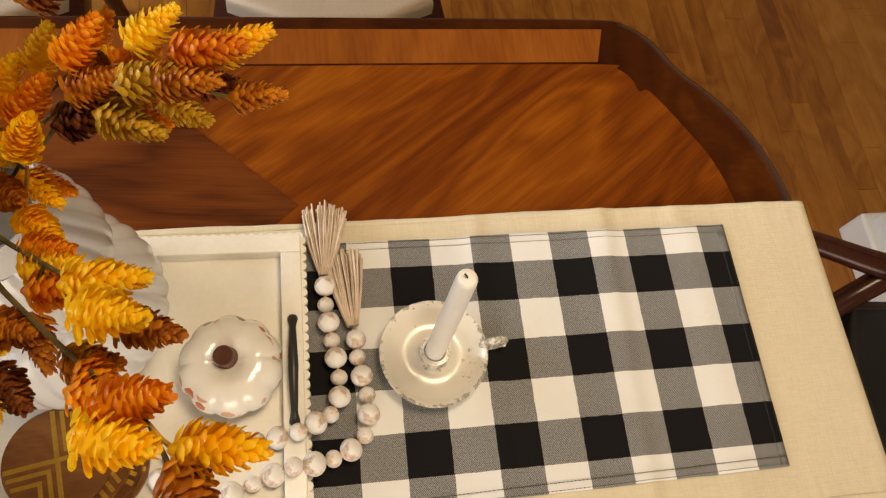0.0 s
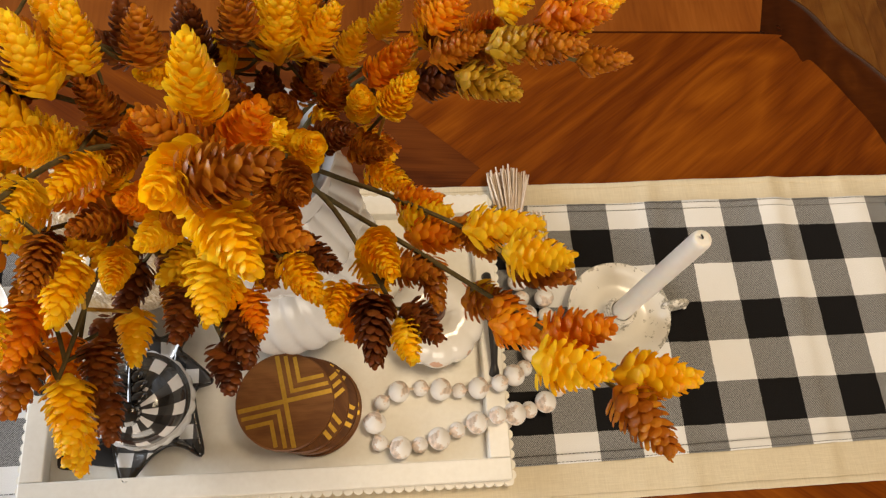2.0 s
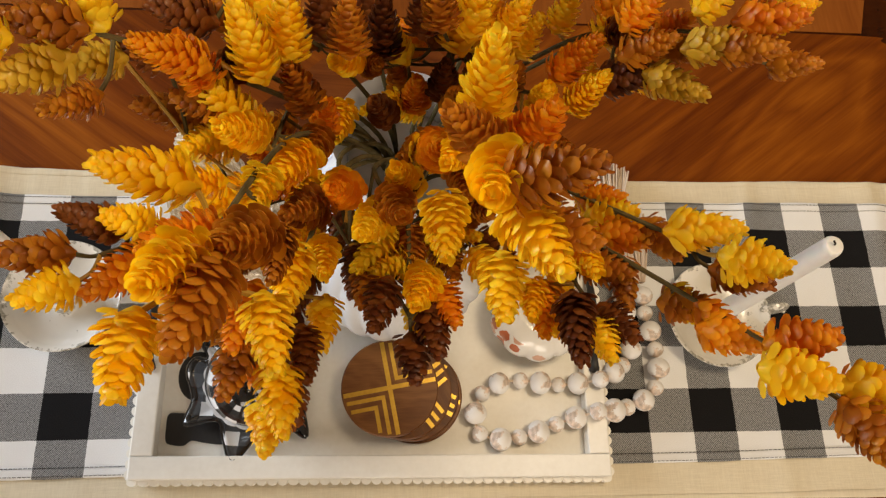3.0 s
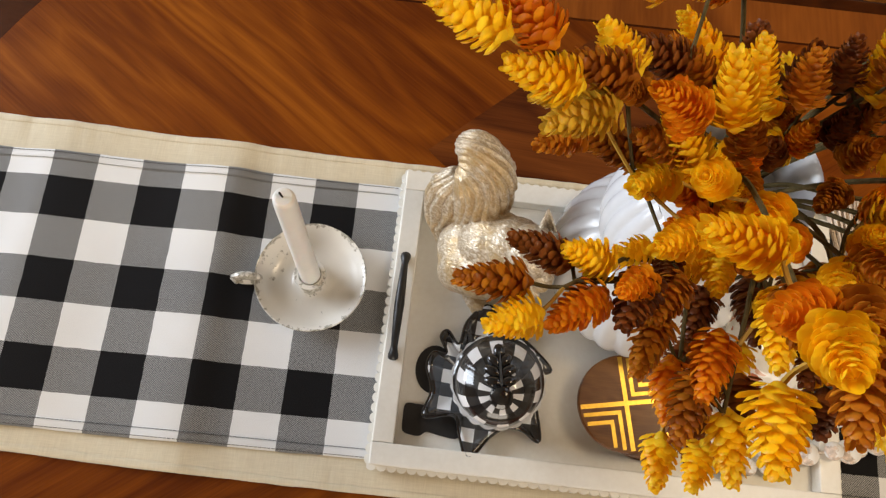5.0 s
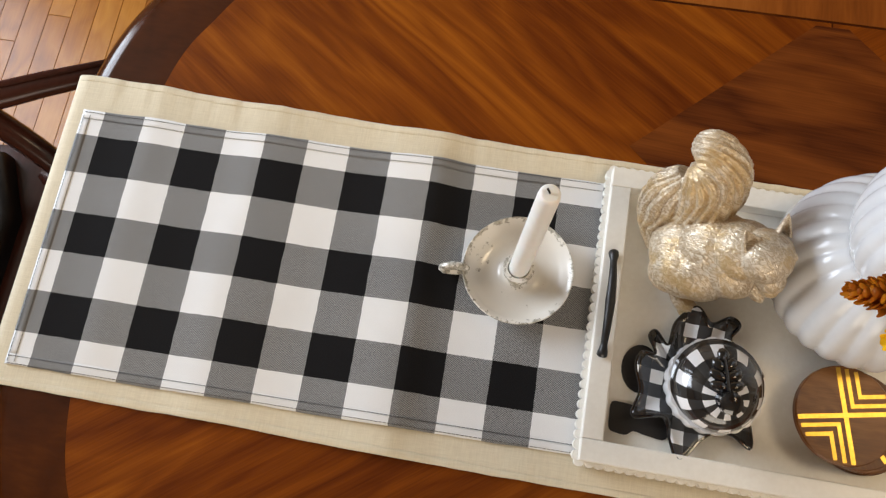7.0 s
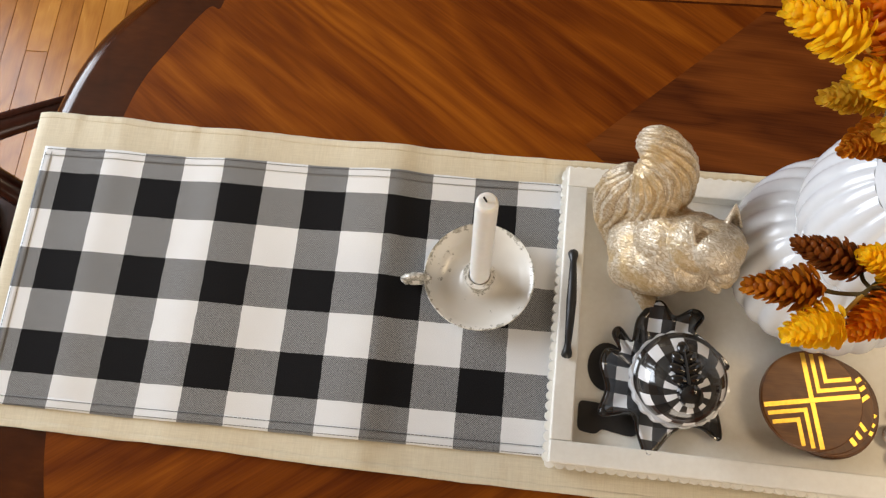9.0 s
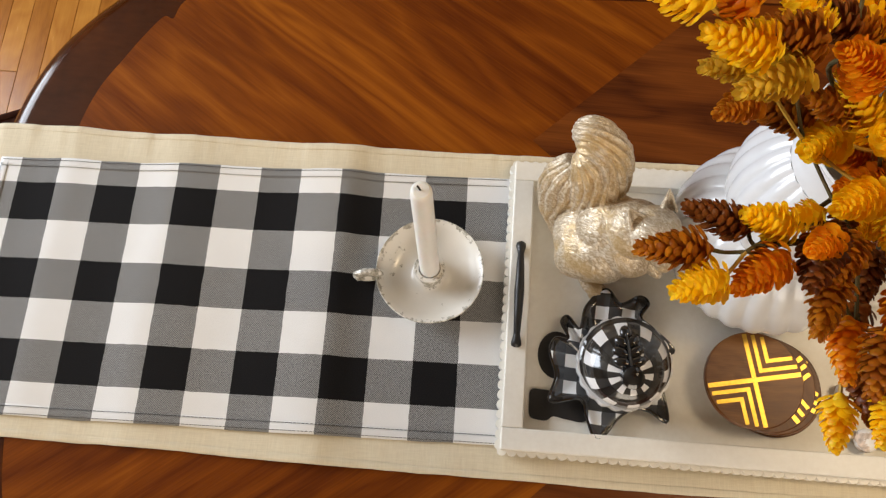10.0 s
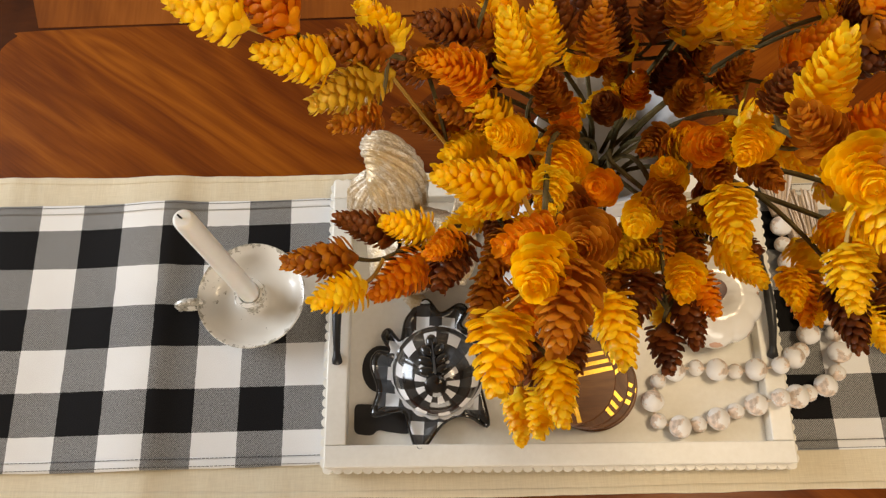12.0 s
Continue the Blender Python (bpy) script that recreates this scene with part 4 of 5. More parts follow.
BEADS = [(1.1193, -0.0282, 0.0123), (1.1186, -0.0496, 0.0094), (1.1208, -0.071, 0.0123), (1.123, -0.0915, 0.0094), (1.1261, -0.1119, 0.0123), (1.1283, -0.1333, 0.0094), (1.1275, -0.1547, 0.0123), (1.1169, -0.1723, 0.0094), (1.1013, -0.1822, 0.0123),
         (1.0832, -0.191, 0.0094), (1.0625, -0.1926, 0.0123), (1.0414, -0.1932, 0.0084), (1.0208, -0.1914, 0.0123), (0.9996, -0.1881, 0.0089), (0.9756, -0.1911, 0.0118), (0.9569, -0.2014, 0.0089), (0.9482, -0.2224, 0.0123), (0.9528, -0.2434, 0.0089),
         (0.974, -0.2501, 0.0123), (0.9946, -0.2481, 0.0089), (1.0152, -0.2431, 0.0123), (1.0358, -0.2352, 0.0089), (1.0569, -0.2292, 0.0123), (1.0775, -0.2247, 0.0098), (1.0977, -0.2232, 0.0128), (1.1173, -0.2182, 0.0094), (1.1359, -0.2112, 0.0123),
         (1.1515, -0.1975, 0.0094), (1.1571, -0.176, 0.0123), (1.1569, -0.1546, 0.0094), (1.1528, -0.1341, 0.0123), (1.1496, -0.1127, 0.0094), (1.1494, -0.0923, 0.0113)]


def bead_height(x, r):
    if 1.066 < x < 1.094:
        return 0.024 + r
    if x <= 1.066:
        return 0.0064 + r
    return 0.0014 + r


path = []
for i, (x, y, r) in enumerate(BEADS):
    h = bead_height(x, r)
    if 1.094 <= x < 1.108:
        h += 0.012
    path.append((x - 1.06, y + 0.12, h))
    prof = [(max(0.0014, r * math.sin(math.pi * k / 10)), -r * 0.94 * math.cos(math.pi * k / 10)) for k in range(11)]
    ahead = BEADS[min(i + 1, len(BEADS) - 1)]
    back = BEADS[max(i - 1, 0)]
    yaw = math.degrees(math.atan2(ahead[1] - back[1], ahead[0] - back[0]))
    part("bead", lathe(prof, 20), bead_paint, garland, at=pose(*path[-1], 0, 90, yaw))
part("cord", tube(path, 0.0013, 6, 2), twine, garland, "jute cord")


def tassel(start, end, spread, seed):
    """A bundle of jute strands tied at the start and flared at the end."""
    rnd = random.Random(seed)
    a, b = Vector(start), Vector(end)
    way = (b - a)
    side = way.cross(Vector((0, 0, 1))).normalized()
    bm = bmesh.new()
    for k in range(95):
        s, t = rnd.uniform(-1, 1), rnd.uniform(0, 1)
        tip = b + side * (s * spread) + way * (rnd.uniform(-0.09, 0.05) - 0.10 * abs(s)) + Vector((0, 0, t * 0.011 - 0.003))
        root = a + side * (s * 0.0055) + Vector((0, 0, t * 0.008 - 0.004))
        mid = root.lerp(tip, 0.5) + side * (rnd.uniform(-0.0015, 0.0015) + s * 0.0015) + Vector((0, 0, 0.004 * t))
        tube([root, mid, tip], 0.00095, 4, 3, bm=bm)
    tag = part("tassel", bm, twine, garland, "tan jute tassel", smooth=False)
    return tag


tassel((0.0873, 0.0431, 0.012), (0.0794, 0.1365, 0.009), 0.023, 1)
tassel((0.0592, 0.1052, 0.012), (0.064, 0.1946, 0.010), 0.026, 2)


# ---- squirrel ----
def squirrel():
    """One plain mesh: rounded masses fused, with a curled tail."""
    bm = bmesh.new()

    def mass(c, r, rz=0, ry=0, rx=0):
        m = pose(*c, rx, ry, rz) @ Matrix.Diagonal((*r, 1))
        bmesh.ops.create_icosphere(bm, subdivisions=3, radius=1.0, matrix=m)

    def ear(base, tip, wide, face=1.0):
        way = Vector(tip) - Vector(base)
        up = way.normalized()
        side = up.cross(Vector((0.55, -0.8, 0.2))).normalized()
        turn = Matrix((side, up.cross(side), up)).transposed().to_4x4()
        turn.translation = Vector(base)
        rings = []
        for i in range(9):
            t = i / 8
            r = max(0.0012, wide * (1 - t) ** 0.75)
            arc = [math.radians(-110 + 220 * j / 12) for j in range(13)]
            out = [(r * math.sin(a), 0.75 * r * math.cos(a)) for a in arc]
            gap = max(0.35, 1 - 0.0028 / r)
            loop = out + [(x * gap, y * gap) for x, y in reversed(out)]
            rings.append([bm.verts.new(turn @ Vector((x, y * face, way.length * t))) for x, y in loop])
        n = len(rings[0])
        for a, b in zip(rings, rings[1:]):
            for j in range(n):
                bm.faces.new((a[j], a[(j + 1) % n], b[(j + 1) % n], b[j]))
        bm.faces.new(rings[0]), bm.faces.new(rings[-1])

    mass((0.000, 0.006, 0.042), (0.040, 0.043, 0.043))
    mass((0.004, -0.010, 0.044), (0.040, 0.036, 0.042))
    mass((0.018, 0.004, 0.074), (0.038, 0.036, 0.042), 0, 26)
    mass((0.038, -0.006, 0.102), (0.033, 0.031, 0.030), -25, 25)
    mass((0.052, -0.014, 0.120), (0.0275, 0.0265, 0.0250), -42, 18)
    mass((0.061, -0.029, 0.108), (0.0195, 0.0150, 0.0150), -60, 32)
    mass((0.064, -0.039, 0.101), (0.0105, 0.0090, 0.0085), -60, 32)
    # haunches, hind feet, forepaws held to the mouth
    mass((-0.010, -0.014, 0.036), (0.028, 0.026, 0.035), 20)
    mass((0.012, 0.038, 0.036), (0.030, 0.018, 0.034))
    mass((0.006, -0.037, 0.009), (0.022, 0.0115, 0.0090), -58)
    mass((0.044, 0.036, 0.008), (0.024, 0.011, 0.009), 5)
    for k in range(3):
        mass((0.008 + 0.006 * k, -0.052 + 0.004 * k, 0.006), (0.009, 0.0035, 0.005), -60)
    mass((0.052, -0.030, 0.080), (0.024, 0.009, 0.011), -50, 10)
    mass((0.066, -0.008, 0.082), (0.024, 0.009, 0.011), -60, 10)
    mass((0.066, -0.036, 0.086), (0.0085, 0.0085, 0.0085))
    mass((0.030, -0.020, 0.076), (0.034, 0.026, 0.030), -30, 20)
    mass((0.010, -0.020, 0.056), (0.034, 0.030, 0.036), -20, 10)
    ear((0.040, -0.014, 0.126), (0.020, -0.003, 0.153), 0.0140)
    ear((0.063, 0.002, 0.126), (0.060, 0.020, 0.150), 0.0125)
    # brows, and closed lids below them
    for q in ((0.044, -0.031, 0.131), (0.072, -0.013, 0.131)):
        mass(q, (0.0070, 0.0040, 0.0040), -42, 20)
    for line, wide, locks, sway in (
        ([(-0.016, 0.020, 0.010), (-0.028, 0.042, 0.038), (-0.031, 0.051, 0.068), (-0.029, 0.058, 0.090), (-0.023, 0.065, 0.106)], [0.020, 0.027, 0.028, 0.024, 0.012], 13, 0.25),
        ([(-0.010, 0.030, 0.040), (0.000, 0.038, 0.082), (0.001, 0.048, 0.118), (-0.003, 0.058, 0.143), (-0.014, 0.071, 0.153), (-0.025, 0.080, 0.146)], [0.022, 0.028, 0.0310, 0.0290, 0.0235, 0.012], 16, -0.2),
    ):
        run = spline(line, 9)
        around, rings = locks * 8, []
        for i, q in enumerate(run):
            s = i / (len(run) - 1)
            k = min(int(s * (len(wide) - 1)), len(wide) - 2)
            r = wide[k] + (wide[k + 1] - wide[k]) * (s * (len(wide) - 1) - k)
            way = (run[min(i + 1, len(run) - 1)] - run[max(i - 1, 0)]).normalized()
            side = way.cross(Vector((0, 1, 0.2))).normalized()
            fore = side.cross(way).normalized()
            ring = []
            for j in range(around):
                a = 6.2832 * j / around
                wave = a + sway * s + 0.11 * math.sin(8 * s + 2 * a) + 0.05 * math.sin(17 * s + 5 * a)
                deep = abs(math.sin(locks * wave / 2)) ** 0.55
                fine = abs(math.sin(locks * 1.5 * wave + 5 * s))
                h = r * (0.76 + 0.22 * deep + 0.07 * fine)
                ring.append(bm.verts.new(q + side * (h * math.cos(a)) + fore * (h * 0.9 * math.sin(a))))
            rings.append(ring)
        for a, b in zip(rings, rings[1:]):
            for j in range(around):
                bm.faces.new((a[j], a[(j + 1) % around], b[(j + 1) % around], b[j]))
        bm.faces.new(rings[0]), bm.faces.new(rings[-1])
    bmesh.ops.recalc_face_normals(bm, faces=bm.faces)
    ob = part("squirrel_figurine", bm, resin, at=pose(0.6866, -0.058, FLOOR + 0.001))
    tagged(ob, "silver and gold resin squirrel with curled bushy tail", "figurine")
    fuse = ob.modifiers.new("fuse", "REMESH")
    fuse.mode, fuse.voxel_size, fuse.use_smooth_shade = "VOXEL", 0.0008, True
    soft = ob.modifiers.new("soften", "SMOOTH")
    soft.factor, soft.iterations = 0.5, 1
    tex = bpy.data.textures.new("fur", "CLOUDS")
    tex.noise_scale, tex.noise_depth = 0.005, 1
    rel = ob.modifiers.new("fur", "DISPLACE")
    rel.texture, rel.strength, rel.mid_level = tex, 0.0006, 0.5
    return ob


squirrel()


# ---- artificial hop cones in the vase ----
def cone_mesh(seed, length, width, scales, openness):
    """A hop-like cone along +z: overlapping cupped scales in a spiral."""
    rnd = random.Random(seed)
    verts, faces = [], []
    for i in range(scales):
        s = (i + 0.5) / scales
        a = i * 2.39996 + rnd.uniform(-0.15, 0.15)
        z = length * (0.02 + 0.86 * s)
        r0 = width * 0.5 * (0.30 + 0.42 * math.sin(math.pi * min(1, s * 0.9 + 0.2)) ** 0.8)
        ln = length * (0.225 - 0.105 * s) * rnd.uniform(0.88, 1.15)
        wd = width * (0.140 - 0.072 * s ** 1.5) * rnd.uniform(0.88, 1.12)
        tilt = radians(66 - 50 * s) * openness + rnd.uniform(-0.16, 0.16)
        out, tang = Vector((math.cos(a), math.sin(a), 0)), Vector((-math.sin(a), math.cos(a), 0))
        way = out * math.sin(tilt) + Vector((0, 0, math.cos(tilt)))
        nor = out * math.cos(tilt) - Vector((0, 0, math.sin(tilt)))
        base = out * r0 * 0.62 + Vector((0, 0, z))
        b = len(verts)
        for t, w, bow in ((0, 0.45, 0.0), (0.42, 1.0, 0.10), (0.78, 0.86, 0.12), (0.95, 0.58, 0.06)):
            c = base + way * (ln * t) + nor * (ln * bow)
            for k in (-1, 0, 1):
                verts.append(tuple(c + tang * (wd * w * k) - nor * (wd * 0.32 * w * abs(k))))
        tipv = base + way * ln * 1.04 + nor * (ln * -0.02)
        verts.append(tuple(tipv))
        for j in range(3):
            for k in range(2):
                p = b + j * 3 + k
                faces.append((p, p + 1, p + 4, p + 3))
        faces += [(b + 9, b + 10, b + 12), (b + 10, b + 11, b + 12)]
    # the core that holds the scales
    b, n = len(verts), 7
    for z, r in ((-0.03, 0.05), (0.08, 0.2), (0.45, 0.24), (0.8, 0.14), (1.0, 0.02)):
        for k in range(n):
            verts.append((width * r * math.cos(6.2832 * k / n), width * r * math.sin(6.2832 * k / n), length * z * 0.93))
    for j in range(4):
        for k in range(n):
            faces.append((b + j * n + k, b + j * n + (k + 1) % n, b + (j + 1) * n + (k + 1) % n, b + (j + 1) * n + k))
    return verts, faces


SHAPES = [cone_mesh(1, 0.041, 0.029, 84, 0.92), cone_mesh(2, 0.046, 0.028, 92, 0.8), cone_mesh(3, 0.034, 0.030, 70, 1.05), cone_mesh(4, 0.039, 0.028, 80, 0.95)]
CONES = {}
for tone in PETALS:
    for k, (vs, fs) in enumerate(SHAPES):
        me = bpy.data.meshes.new("cone")
        me.from_pydata(vs, [], fs)
        me.materials.append(PETALS[tone])
        me.polygons.foreach_set("use_smooth", [True] * len(me.polygons))
        CONES[tone, k] = me

MOUTH = Vector((VX + 0.003, VY + 0.008, FLOOR + 0.312))
ROOT = Vector((VX, VY, FLOOR + 0.13))


PLACED = []


def spray(bend, heads, seed):
    """One branch: a stem up from the vase through the bend, and cones on short twigs; heads: (x, y, z, tone, size, way)."""
    rnd = random.Random(seed)
    sp = thing("flower_spray", ROOT, "branch of artificial hop cones in autumn yellow and rust", "flower branch", "flower branches in the vase")
    mid = Vector(bend)
    lip = MOUTH + Vector(((mid.x - MOUTH.x) * 0.28, (mid.y - MOUTH.y) * 0.28, -0.01))
    lip.x = VX + max(-0.027, min(0.027, lip.x - VX))
    lip.y = VY + max(-0.027, min(0.027, lip.y - VY))
    far = sum((Vector(h[:3]) for h in heads), Vector()) / len(heads)
    line = spline([ROOT + Vector((rnd.uniform(-0.02, 0.02), rnd.uniform(-0.02, 0.02), 0)), lip, mid, far], 8)
    part("stem", tube([q - ROOT for q in line], [0.0018, 0.0018, 0.0016, 0.0011], 7, 1), stem_green, sp, "olive brown wired stem")
    more = []
    for k in range(3):
        h = heads[rnd.randrange(len(heads))]
        p = Vector(h[:3]).lerp(mid, rnd.uniform(0.22, 0.5)) + Vector((rnd.uniform(-0.016, 0.016), rnd.uniform(-0.012, 0.012), rnd.uniform(-0.018, 0.004)))
        if all((p - q).length > 0.021 for q in PLACED):
            more.append((*p, rnd.choice("ybodyb"), rnd.uniform(0.75, 0.95), None))
    for x, y, z, tone, size, way in list(heads) + more:
        p = Vector((x, y, z))
        PLACED.append(p)
        near = min(line[10:], key=lambda q: (q - p).length + 0.35 * max(0, q.z - p.z))
        if way is None:
            way = (p - near).normalized() * 0.7 + (p - (MOUTH + Vector((0, -0.02, 0.06)))).normalized() + Vector((rnd.uniform(-0.25, 0.25), rnd.uniform(-0.25, 0.25), rnd.uniform(-0.2, 0.2)))
        way = Vector(way)
        way.z *= 0.6 if way.z > 0.45 else 1.0
        way.normalize()
        k = rnd.randrange(4)
        size *= 0.90 if z < 1.32 else 0.84
        base = p - way * (0.022 * size)
        turn = way.to_track_quat("Z", "Y").to_matrix().to_4x4() @ Matrix.Rotation(rnd.uniform(0, 6.28), 4, "Z")
        ob = new("cone", CONES[tone, k])
        ob.parent = sp
        ob.matrix_basis = Matrix.Translation(base - ROOT) @ turn @ Matrix.Diagonal((size, size, size, 1))
        root = near - ROOT
        part("twig", tube([root, root.lerp(base - ROOT, 0.55) + Vector((0, 0, -0.004)), base - ROOT + way * 0.002], [0.0012, 0.0011, 0.0014], 5, 4), stem_tan if tone in "yg" else stem_green, sp)
    return sp


